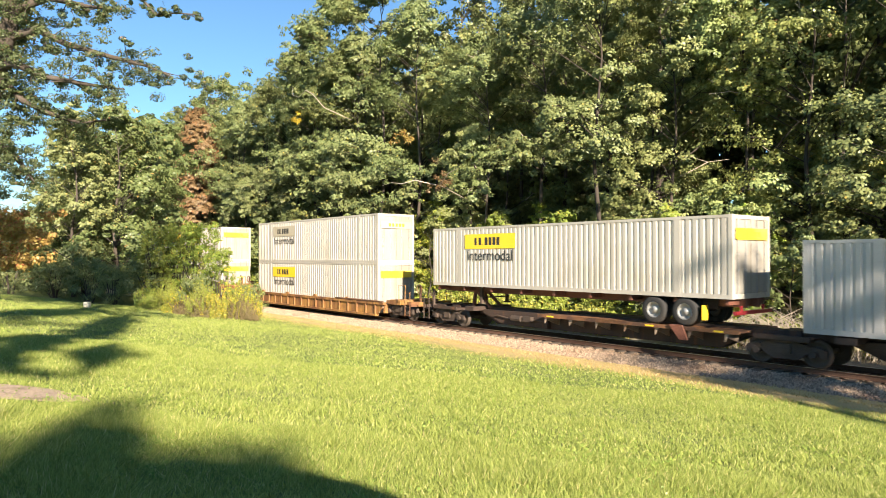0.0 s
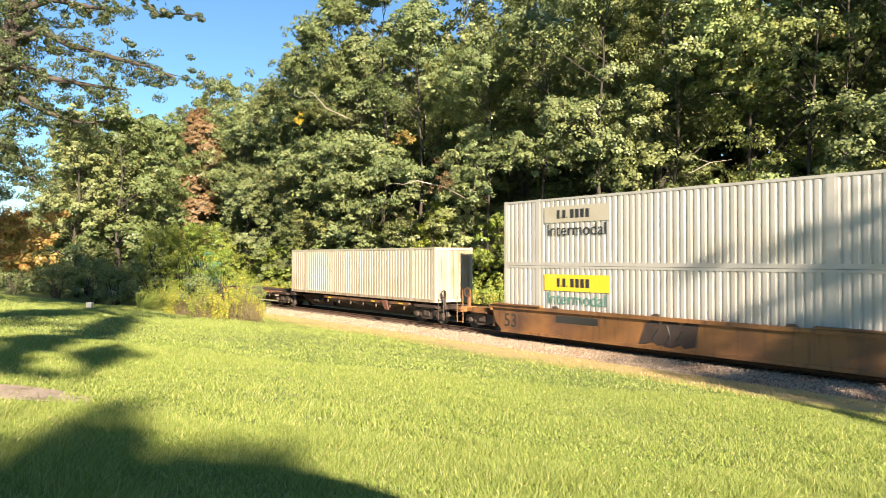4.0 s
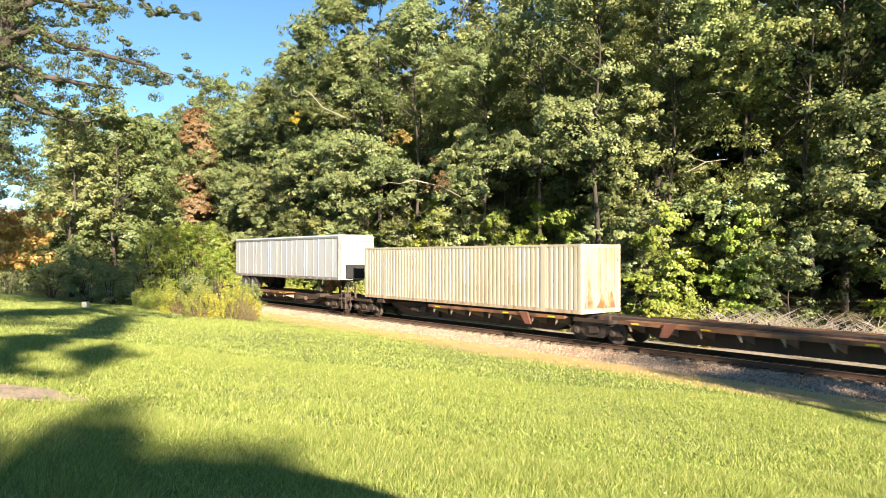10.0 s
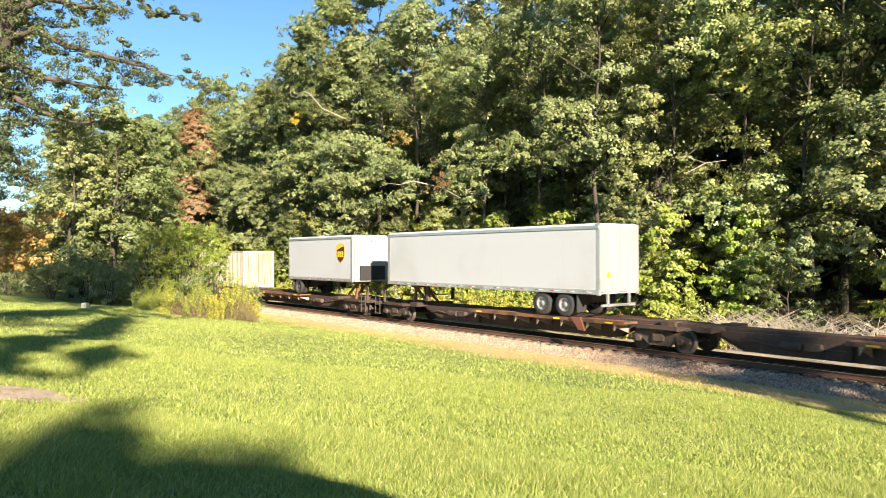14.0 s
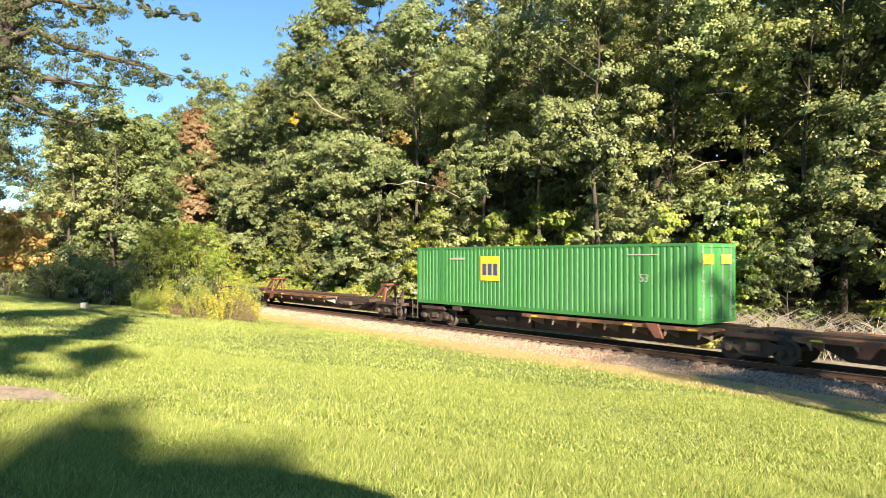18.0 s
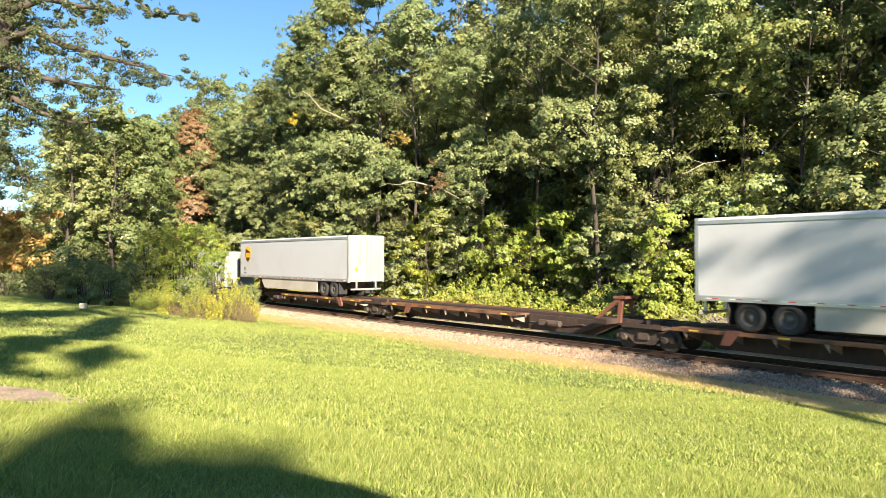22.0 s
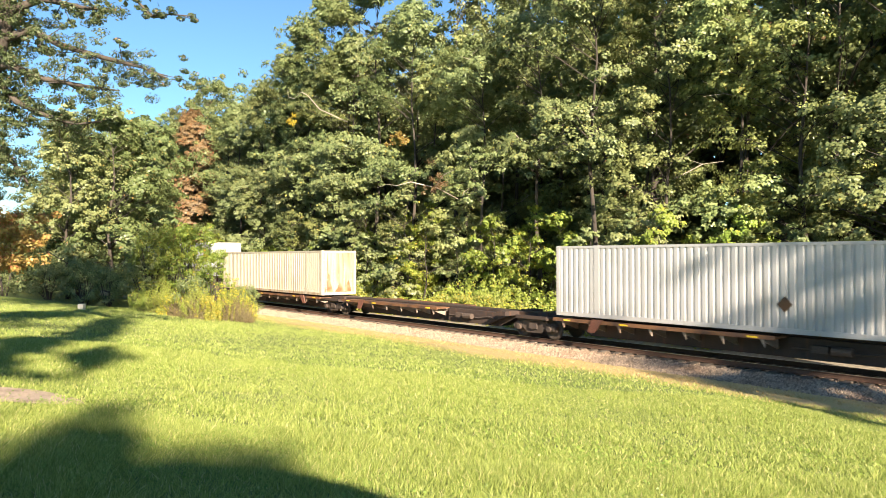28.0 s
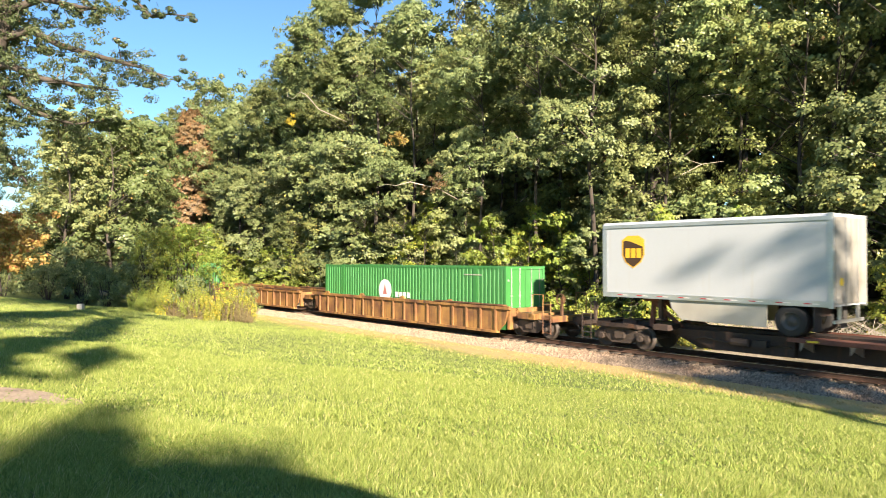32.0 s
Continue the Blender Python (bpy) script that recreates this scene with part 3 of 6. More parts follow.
def build_track():
    track = thing("railway_track", "single railway track of rusty rails on dark timber sleepers", "railway track", kind="structure")
    track.matrix_world = TRACK
    bed = Geo().beam([(-3.3, -0.5), (-2.5, -0.39), (-1.5, -0.25), (1.5, -0.25), (2.5, -0.39), (3.3, -0.5)], -900, 860)
    part("ballast_bed", bed, M["stone"], track, "grey-brown crushed stone ballast")
    for side in (-1, 1):
        y = side * 0.755
        prof = [(-0.075, -0.17), (0.075, -0.17), (0.075, -0.155), (0.012, -0.135), (0.012, -0.045), (0.037, -0.03), (0.037, -0.004), (-0.037, -0.004), (-0.037, -0.03), (-0.012, -0.045), (-0.012, -0.135), (-0.075, -0.155)]
        rail = part("rail", Geo().beam([(y + a, z) for a, z in prof], -900, 860), M["rail_side"], track, "rusty steel rail with a bright head")
        part("rail_head", Geo().box(-900, 860, y - 0.034, y + 0.034, -0.006, 0.0), M["tread"], rail, "polished running surface")
    rng = random.Random(3)
    tie = [Geo().box(-0.115, 0.115, -1.3 + a, 1.3 + a, -0.34, -0.172 - b).mesh("sleeper", M["sleeper"]) for a, b in ((0, 0), (0.06, 0.004), (-0.05, 0.01), (0.11, 0.006))]
    far = Geo()
    for i in range(int(1760 / 0.56)):
        x = -900 + i * 0.56
        if -62 < x < 30:
            ob = part("sleeper", rng.choice(tie), None, track)
            ob.matrix_basis = pose(x + rng.uniform(-0.03, 0.03), 0, 0, 0, 0, rng.uniform(-1, 1))
        else:
            far.box(x - 0.115, x + 0.115, -1.3, 1.3, -0.34, -0.172)
    tagged(part("far_sleepers", far, M["sleeper"], track), kind="stuff")
    # loose stones on the shoulder and between the sleepers
    r = np.random.default_rng(5)
    n = 65000
    p = np.stack([r.uniform(-60, 30, n), np.where(r.random(n) < 0.75, r.uniform(-2.7, -0.9, n), r.uniform(-0.7, 3.3, n)), np.zeros(n)], -1)
    p[:, 2] = np.interp(np.abs(p[:, 1]), (0, 1.5, 2.5, 3.3), (-0.245, -0.245, -0.385, -0.48))
    oct_v = np.array([(1, 0, 0), (0, 1, 0), (-1, 0, 0), (0, -1, 0), (0, 0, 1), (0, 0, -1)], float)
    oct_f = np.array([(0, 1, 4), (1, 2, 4), (2, 3, 4), (3, 0, 4), (1, 0, 5), (2, 1, 5), (3, 2, 5), (0, 3, 5)])
    ang = r.uniform(0, 6.28, n)
    v = oct_v[None] * r.uniform(0.018, 0.055, (n, 1, 1)) * r.uniform(0.6, 1.4, (n, 6, 1))
    v = np.stack([v[..., 0] * np.cos(ang)[:, None] - v[..., 1] * np.sin(ang)[:, None], v[..., 0] * np.sin(ang)[:, None] + v[..., 1] * np.cos(ang)[:, None], v[..., 2]], -1) + p[:, None]
    f = (oct_f[None] + 6 * np.arange(n)[:, None, None]).reshape(-1, 3)
    me = bpy.data.meshes.new("ballast_stones")
    me.from_pydata(v.reshape(-1, 3).tolist(), [], f.tolist())
    me.materials.append(M["stone"])
    ob = tagged(new("ballast_stones", me), "loose crushed grey and brown ballast stones", "gravel", kind="stuff")
    ob.matrix_world = TRACK


def grass_patch(name, label, rng, n, y0, y1, high, wide, material, spread=0.72, dead=False):
    """Upright blades over the part of the lawn between two distances ahead of the camera."""
    y = np.sqrt(rng.uniform(y0 * y0, y1 * y1, n))
    x = y * rng.uniform(-spread, spread, n)
    f = (x - MID.x) * FAR.x + (y - MID.y) * FAR.y
    keep = ((f < -1.8 - 1.0 * rng.random(n) ** 0.6) & (f > -6.0)) if dead else (f < -4.4 - rng.random(n) * 1.5) & (((x + 6.0) / 1.2) ** 2 + ((y - 9.05) / 0.76) ** 2 > 0.5 + 0.7 * rng.random(n))
    x, y = x[keep], y[keep]
    n = len(x)
    z = lawn_height(x, y)
    h = high * rng.uniform(0.5, 1.3, n) * (0.75 + 0.5 * (np.sin(x * 1.9 + np.sin(y * 1.3) * 2) * np.cos(y * 1.6 + x) > 0.2))
    a = rng.uniform(0, 6.283, n)
    lean = rng.normal(0, 0.75, (n, 2)) * h[:, None]
    w = wide * rng.uniform(0.6, 1.3, n)
    v = np.empty((n, 3, 3), np.float32)
    v[:, 0] = np.stack([x - np.cos(a) * w, y - np.sin(a) * w, z - 0.01], -1)
    v[:, 1] = np.stack([x + np.cos(a) * w, y + np.sin(a) * w, z - 0.01], -1)
    v[:, 2] = np.stack([x + lean[:, 0], y + lean[:, 1], z + h], -1)
    me = bpy.data.meshes.new(name)
    me.vertices.add(3 * n)
    me.loops.add(3 * n)
    me.polygons.add(n)
    me.vertices.foreach_set("co", v.ravel())
    me.loops.foreach_set("vertex_index", np.arange(3 * n, dtype=np.int32))
    me.polygons.foreach_set("loop_start", np.arange(0, 3 * n, 3, dtype=np.int32))
    me.update(calc_edges=True)
    me.materials.append(material)
    return tagged(new(name, me), label, "grass", kind="stuff")


def build_grass():
    rng = np.random.default_rng(11)
    lab = "short mown grass of mixed green and straw blades"
    grass_patch("grass", lab, rng, 170000, 3.6, 9, 0.075, 0.0055, M["grass"])
    grass_patch("grass", lab, rng, 220000, 9, 18, 0.065, 0.009, M["grass"])
    grass_patch("grass", lab, rng, 240000, 18, 45, 0.065, 0.016, M["grass"])
    # low broad-leaved weeds in patches between the blades
    for n, y0, y1, size in ((16000, 4.2, 9, 0.016), (18000, 9, 20, 0.024)):
        y = np.sqrt(rng.uniform(y0 * y0, y1 * y1, n))
        x = y * rng.uniform(-0.7, 0.7, n)
        f = (x - MID.x) * FAR.x + (y - MID.y) * FAR.y
        patch = np.sin(x * 1.1 + 1.7 * np.sin(y * 0.6)) + np.sin(y * 1.4 + 1.3 * np.sin(x * 0.9)) + rng.normal(0, 0.9, n)
        keep = (patch > 0.5) & (f < -5.5)
        x, y = x[keep], y[keep]
        n = len(x)
        nor = rng.normal(0, 0.45, (n, 3)) + np.array([0, -0.25, 1.0])
        nor /= np.linalg.norm(nor, axis=1)[:, None]
        t = np.cross(nor, rng.normal(size=(n, 3)))
        t /= np.linalg.norm(t, axis=1)[:, None]
        sz = size * rng.uniform(0.5, 1.2, n)[:, None]
        me = quads("lawn_weeds", np.stack([x, y, lawn_height(x, y) + rng.uniform(0.02, 0.07, n)], -1), t * sz, np.cross(nor, t) * sz * 0.75, M["clover"])
        tagged(new("lawn_weeds", me), "small broad-leaved weeds among the grass", "weeds", kind="stuff")
    grass_patch("dry_grass", "dead straw-coloured grass along the ballast", rng, 200000, 14, 55, 0.06, 0.015, M["dry_grass"], dead=True)


# ---- trees and shrubs ----
def tree_meshes(seed, high, base, wide, clumps, per, size, material, bark="bark", trunk_r=0.22, lean=0.0, clump_r=(0.9, 1.7), shell=0.35):
    """Trunk with limbs, and a crown of leaf clumps with gaps between them."""
    rng = np.random.default_rng(seed)
    # boughs spread over the crown, each carrying several clumps
    nb = max(8, clumps // 6)
    u = rng.random(nb) ** 0.85
    prof = np.clip(np.sin(np.pi * np.clip(u * 0.86 + 0.12, 0, 1)), 0, 1) ** 0.7
    ang = rng.uniform(0, 6.283, nb)
    lump = 0.8 + 0.25 * np.sin(ang * 2 + seed) + 0.2 * np.sin(ang * 3 + u * 9 + seed)
    rad = wide * prof * lump * (shell + (1 - shell) * rng.random(nb) ** 0.5)
    bough = np.stack([np.cos(ang) * rad + lean * u, np.sin(ang) * rad, base + (high - base) * u - rad * 0.12], -1)
    pick = np.arange(clumps) % nb
    size_c = rng.uniform(*clump_r, clumps) * (1.1 - 0.4 * u[pick])
    mean_r = 0.5 * (clump_r[0] + clump_r[1])
    c = np.concatenate([bough[pick] + rng.normal(size=(clumps, 3)) * np.array([1.0, 1.0, 0.7]) * mean_r * 1.05, size_c[:, None]], 1)
    p, t, b = leaf_cloud(rng, c, per, size)
    crown = quads("crown", p, t, b, M[material])
    g = Geo()
    top = high * 0.86
    knots = [(lean * max(0, (k / 6 * top - base) / (high - base)) + 0.15 * math.sin(k * 1.7 + seed) * (k > 0), 0.15 * math.cos(k * 1.3 + seed) * (k > 0), k / 6 * top - 0.15) for k in range(7)]
    g.tube(knots, [trunk_r * (1.25 if k == 0 else 1 - k / 6.6) for k in range(7)], 9)
    limbs = Geo()
    for i in range(0, clumps, max(1, clumps // 26)):
        x, y, zz, _ = c[i]
        zs = max(base * 0.5, zz - 0.55 * math.hypot(x, y) - 1.0)
        k = min(5.99, max(0, (zs + 0.15) / top * 6))
        a, bb = Vector(knots[int(k)]), Vector(knots[int(k) + 1])
        st = a.lerp(bb, k - int(k))
        en = Vector((x, y, zz))
        mid = st.lerp(en, 0.5) + Vector((rng.normal(0, 0.2), rng.normal(0, 0.2), 0.35))
        r = max(0.025, trunk_r * 0.34 * (1 - zs / high))
        limbs.tube([st, mid, en], [r, r * 0.65, r * 0.2], 5, False)
    return g.mesh("trunk", M[bark], True), crown, limbs.mesh("branchwork", M[bark], True)


def edge_tree(seed, high, base, wide, boughs, size, material, trunk_r=0.2, lean=0.0, pads=4, pad_r=(0.65, 1.15), thick=0.4, per=13, clumps=9, sided=0.75, gap=0.0, dead=6, taper=0.55):
    """A tree of a wood's edge: boughs weighted to -y, the side the front row turns to the camera, each carrying domed
    sprays of leaves with deep gaps between them.
    """
    rng = np.random.default_rng(seed)
    top = high * 0.93
    knots = [Vector((lean * k / 7 + 0.16 * math.sin(k * 1.7 + seed) * (k > 0), 0.16 * math.cos(k * 1.3 + seed) * (k > 0), k / 7 * top - 0.15)) for k in range(8)]
    stem = Geo().tube(knots, [trunk_r * (1.3 if k == 0 else 1 - k / 7.4) for k in range(8)], 9)

    def on_stem(z):
        k = min(6.99, max(0.0, (z + 0.15) / top * 7))
        return knots[int(k)].lerp(knots[int(k) + 1], k - int(k))

    limbs, pale = Geo(), Geo()
    centres, ups, radii = [], [], []
    holes = [(rng.uniform(-1.6, 1.6), rng.uniform(0.1, 0.75)) for _ in range(int(gap))]
    for i in range(boughs):
        u = (i + rng.random()) / boughs
        ang = -math.pi / 2 + (rng.normal(0, 0.85) if rng.random() < sided else rng.uniform(-math.pi, math.pi))
        if any(abs(ang + math.pi / 2 - h) < 0.55 and abs(u - q) < 0.11 for h, q in holes):
            continue
        prof = min(1.0, 0.72 + 0.6 * u) if u < taper else max(0.14, math.cos((u - taper) / (1 - taper) * 1.5) ** 0.75)
        ln = wide * prof * rng.uniform(0.62, 1.12)
        z = base + (high - base) * u
        out = Vector((math.cos(ang), math.sin(ang), 0))
        st = on_stem(max(base * 0.6, z - (0.25 + 0.5 * u) * ln))
        en = Vector((st.x, st.y, 0)) + out * ln + Vector((0, 0, z - 0.1 * ln * (1 - u)))
        mid = st.lerp(en, 0.5) + Vector((rng.normal(0, 0.25), rng.normal(0, 0.25), 0.14 * ln))
        r = max(0.022, trunk_r * 0.32 * (1 - 0.7 * u))
        limbs.tube([st, mid, en], [r, r * 0.62, r * 0.2], 5, False)
        side = Vector((-out.y, out.x, 0))
        for j in range(pads):
            q = 1.05 - 0.62 * (j + rng.random() * 0.6) / pads
            c = (st.lerp(mid, 2 * q) if q < 0.5 else mid.lerp(en, 2 * q - 1)) + side * rng.normal(0, 0.22 * ln * (0.5 + 0.5 * q)) + Vector((0, 0, rng.normal(0.05, 0.28)))
            R = rng.uniform(*pad_r) * (0.75 + 0.35 * prof)
            limbs.tube([st.lerp(en, max(0.2, q - 0.25)) + Vector((0, 0, 0.1 * ln)), c], [r * 0.35, 0.008], 3, False)
            d = rng.random(clumps) ** 0.5
            w = rng.uniform(0, 6.283, clumps)
            lift = thick * R * (0.55 - d * d) + rng.normal(0, 0.25 * thick * R, clumps)
            local = np.stack([np.cos(w) * d * R, np.sin(w) * d * R, lift], -1) + np.array(c)
            centres.append(local)
            ups.append(np.stack([np.cos(w) * d * 0.7, np.sin(w) * d * 0.7, np.full(clumps, 0.6)], -1) + 0.75 * np.array(out))
            radii.append(rng.uniform(0.26, 0.42, clumps) * R)
        if i % max(1, boughs // max(1, dead)) == 0 and dead:
            tip = en + out * rng.uniform(0.1, 0.7) + Vector((rng.normal(0, 0.6), rng.normal(0, 0.6), rng.normal(0.3, 0.5)))
            k1 = mid.lerp(tip, 0.5) + Vector((rng.normal(0, 0.2), rng.normal(0, 0.2), 0.25))
            rr = rng.uniform(0.022, 0.045)
            pale.tube([mid, k1, tip], [rr, rr * 0.75, rr * 0.25], 6, False)
            pale.tube([k1, k1 + Vector((rng.normal(0, 0.5), rng.normal(0, 0.5), rng.uniform(0.3, 0.9)))], [rr * 0.5, rr * 0.15], 5, False)
    c, up, rad = (np.repeat(np.concatenate(x), per, axis=0) for x in (centres, ups, radii))
    n = len(c)
    d = rng.normal(size=(n, 3))
    d /= np.linalg.norm(d, axis=1)[:, None]
    p = c + d * (rad * rng.random(n) ** 0.4)[:, None] * np.array([1, 1, 0.7])
    nor = up + 0.5 * d + rng.normal(size=(n, 3)) * 0.33
    nor /= np.linalg.norm(nor, axis=1)[:, None]
    t = np.cross(nor, rng.normal(size=(n, 3)))
    t /= np.linalg.norm(t, axis=1)[:, None] + 1e-9
    s = size * rng.uniform(0.65, 1.25, n)[:, None]
    crown = quads("crown", p, t * s * 0.5, np.cross(nor, t) * s * 0.42, M[material])
    made = [stem.mesh("trunk", M["bark"], True), crown, limbs.mesh("branchwork", M["bark"], True)]
    return (*made, pale.mesh("deadwood", M["pale_bark"], True)) if dead else tuple(made)


def plant(meshes, name, label, category, at, turn=0.0, scale=1.0, group=""):
    ob = thing(name, label, category, group)
    for nm, me in zip(("trunk", "crown", "branchwork", "deadwood") if category == "tree" else ("stemwork", "foliage"), meshes):
        p = part(nm, me, None, ob)
        if nm == "deadwood":
            tagged(p, "bare pale branches", kind="stuff")
        elif nm in ("branchwork", "stemwork"):
            tagged(p, kind="stuff")
    ob.matrix_world = Matrix.Translation(at) @ pose(0, 0, 0, 0, 0, turn) @ Matrix.Diagonal((scale, scale, scale, 1))
    return ob


def shrub_meshes(seed, high, wide, clumps, per, size, material, clump_r=(0.25, 0.5)):
    rng = np.random.default_rng(seed)
    u = rng.random(clumps) ** 0.7
    ang = rng.uniform(0, 6.283, clumps)
    rad = wide * (0.35 + 0.65 * rng.random(clumps) ** 0.5) * (0.6 + 0.5 * np.sin(np.pi * np.clip(u, 0.05, 0.95)))
    c = np.stack([np.cos(ang) * rad, np.sin(ang) * rad, 0.15 + (high - 0.3) * u, rng.uniform(*clump_r, clumps)], -1)
    p, t, b = leaf_cloud(rng, c, per, size, 0.9, 0.3)
    g = Geo()
    for i in range(0, clumps, max(1, clumps // 16)):
        x, y, z, _ = c[i]
        g.tube([(x * 0.15, y * 0.15, -0.1), (x * 0.5, y * 0.5, z * 0.55), (x, y, z)], [0.03, 0.02, 0.006], 5, False)
    return g.mesh("stemwork", M["bark"], True), quads("foliage", p, t, b, M[material])


def stalk_meshes(seed, n, high, wide, size, material):
    """A ragged stand of upright weeds: many thin stalks with small leaves."""
    rng = np.random.default_rng(seed)
    g, cs = Geo(), []
    for i in range(n):
        a, r = rng.uniform(0, 6.283), wide * rng.random() ** 0.6
        h = high * (1.15 - 0.5 * r / wide) * rng.uniform(0.45, 1.1)
        x, y = r * math.cos(a), r * math.sin(a)
        dx, dy = 0.16 * h * rng.normal() + 0.12 * x, 0.16 * h * rng.normal() + 0.12 * y
        g.tube([(x, y, -0.08), (x + 0.4 * dx, y + 0.4 * dy, 0.55 * h), (x + dx, y + dy, h)], [0.012, 0.009, 0.003], 4, False)
        for f in np.linspace(0.18, 1.0, 11):
            cs.append((x + dx * f * f, y + dy * f * f, h * f, rng.uniform(0.07, 0.15) * (1.25 - 0.6 * f)))
    return g.mesh("stem", M["weed_stem"]), quads("foliage", *leaf_cloud(rng, np.array(cs), 9, size, 0.9, 0.3), M[material])


def build_woods():
    rng = random.Random(7)
    # big trees of the far half of the edge, then slighter ones with deep gaps where it comes near
    tall = [edge_tree(21 + i, h, b, w, n, 0.19, m, trunk_r=0.2, pads=4, pad_r=(0.75, 1.2), thick=0.65, per=23, clumps=8, gap=12) for i, (h, b, w, m, n) in enumerate((
        (27, 3.0, 5.2, "leaf", 76), (25, 2.5, 5.2, "leaf", 72), (23, 2.5, 5.2, "leaf_b", 66)))]
    slim = [edge_tree(31 + i, h, b, w, n, 0.15, m, trunk_r=0.15, pads=4, pad_r=(0.6, 1.0), thick=0.55, per=24, clumps=8, gap=7) for i, (h, b, w, m, n) in enumerate((
        (22, 2.6, 4.4, "leaf_b", 62), (21, 3.0, 4.3, "leaf_g", 58), (23, 3.0, 4.6, "leaf_g", 64), (21, 2.2, 4.4, "leaf", 60)))]
    lofty = [edge_tree(37 + i, 23 - i, 9.5, 4.7, 50, 0.15, m, trunk_r=0.17, pads=4, pad_r=(0.6, 1.05), thick=0.55, per=24, clumps=8, gap=5) for i, m in enumerate(("leaf", "leaf"))]
    mid = [tree_meshes(41 + i, h, b, w, 180, 80, 0.30, m, trunk_r=0.24, clump_r=(0.6, 1.2), shell=0.6) for i, (h, b, w, m) in enumerate((
        (28, 2, 5.2, "leaf"), (26, 2, 5.0, "leaf"), (29, 3, 5.4, "leaf_e")))]
    coarse = [tree_meshes(61 + i, h, 1.5, w, 150, 50, 0.42, m, trunk_r=0.24, clump_r=(0.8, 1.5)) for i, (h, w, m) in enumerate((
        (25, 5.6, "leaf"), (23, 5.2, "leaf_b"), (26, 5.8, "leaf")))]
    autumn = edge_tree(81, 19, 0.6, 2.6, 60, 0.24, "leaf_c", trunk_r=0.2, pads=4, pad_r=(0.7, 1.1), thick=0.8, per=20, clumps=8, sided=0.6, dead=0)
    label = {"t": "tall broadleaf tree with dense green leaves at the wood's edge", "a": "slender broadleaf tree with brown autumn leaves"}

    def stand(meshes, s, y, sc, lab="t", turn=None):
        return plant(meshes, "tree", label[lab], "tree", on_track(s, y, float(ground_z(y)) - 0.1), rng.uniform(0, 360) if turn is None else turn - TURN, sc, "trees of the wood")

    s = -34.0
    while s < 44:
        # past s = 22, out of view: trees lowered to let sun onto the right
        stand(rng.choice(tall if s < -14 else lofty if -11 < s < -1 else slim), s, rng.choice((9.8, 12.2, 14.8)) + rng.uniform(-0.8, 0.8), rng.uniform(0.88, 1.08) * (1 if s < 22 else 0.7), turn=rng.uniform(-40, 40))
        s += rng.uniform(3.6, 5.2) if s < -14 else rng.uniform(3.0, 4.2)
    s = -38.0
    while s < 48:
        stand(rng.choice(mid), s, 19 + rng.uniform(-1.5, 1.5), rng.uniform(0.9, 1.1))
        s += rng.uniform(4.8, 6.4)
    s = -45.0
    while s < 60:
        stand(rng.choice(coarse), s, 27 + rng.uniform(-2, 2), rng.uniform(1.05, 1.25))
        s += rng.uniform(4.6, 6.0)
    s = -40.0
    while s > -190:
        stand(rng.choice(mid), s, 12 + rng.uniform(-1.5, 2), rng.uniform(0.86, 0.98))
        stand(rng.choice(coarse), s + 2, 19.5 + rng.uniform(-1.5, 2), rng.uniform(1.0, 1.2))
        s -= rng.uniform(5.5, 8)
    for s, y, sc in ((-24.0, 11.0, 1.12), (-28.5, 12.0, 1.16), (-33.0, 11.5, 1.14), (-37.5, 12.0, 1.06), (-42.5, 11.5, 0.97)):
        stand(tall[0], s, y, sc, turn=rng.uniform(-40, 40))
    for s, y, sc in ((-47.5, 11.0, 0.93), (-53.0, 10.5, 0.9), (-58.0, 12.0, 0.88), (-66.0, 9.5, 0.86), (-73.0, 9.5, 0.84)):
        stand(tall[1], s, y, sc, turn=rng.uniform(-40, 40))
    stand(lofty[0], 1.8, 8.7, 1.03, turn=5)
    # withered and yellow sprays and a bleached limb on trees of the edge
    host = stand(slim[1], -12.5, 11.6, 1.0, turn=10)
    host_b = stand(tall[1], -28.0, 10.6, 0.95, turn=-15)
    rs = np.random.default_rng(77)
    for ob, s, y, z, mm, n, wide, lab in ((host, -13.4, 5.9, 12.1, "leaf_d", 12, 0.5, "spray of orange withered leaves"), (host, -9.6, 5.8, 8.9, "leaf_c", 16, 0.7, "spray of rust-brown withered leaves"), (host_b, -31.0, 6.0, 16.2, "yellow_leaf", 6, 0.3, "spray of yellow leaves")):
        cs = np.stack([s + rs.normal(0, wide, n), y + rs.normal(0, 0.3, n), z + rs.normal(0, wide * 0.7, n), rs.uniform(0.2, 0.4, n)], -1)
        sp = part("leaf_spray", quads("leaf_spray", *leaf_cloud(rs, cs, 40, 0.15), M[mm]), None, ob, lab)
        tagged(sp, lab, kind="stuff")
        sp.matrix_basis = ob.matrix_world.inverted() @ TRACK
    for ob, pts in ((host_b, [(-25.0, 8.5, 15.5), (-24.8, 5.6, 16.2), (-26.2, 5.2, 17.6), (-27.4, 5.2, 18.1), (-28.6, 5.2, 17.7), (-29.8, 5.2, 18.1), (-29.9, 5.2, 18.8)]),
                    (host, [(-11.0, 9.0, 8.3), (-11.8, 5.6, 8.9), (-12.9, 5.2, 8.7), (-14.2, 5.2, 8.9), (-15.4, 5.2, 8.75)]),
                    (host, [(-10.2, 9.0, 7.6), (-8.8, 5.4, 8.3), (-7.6, 5.2, 9.0), (-6.6, 5.2, 9.2)])):
        n = len(pts)
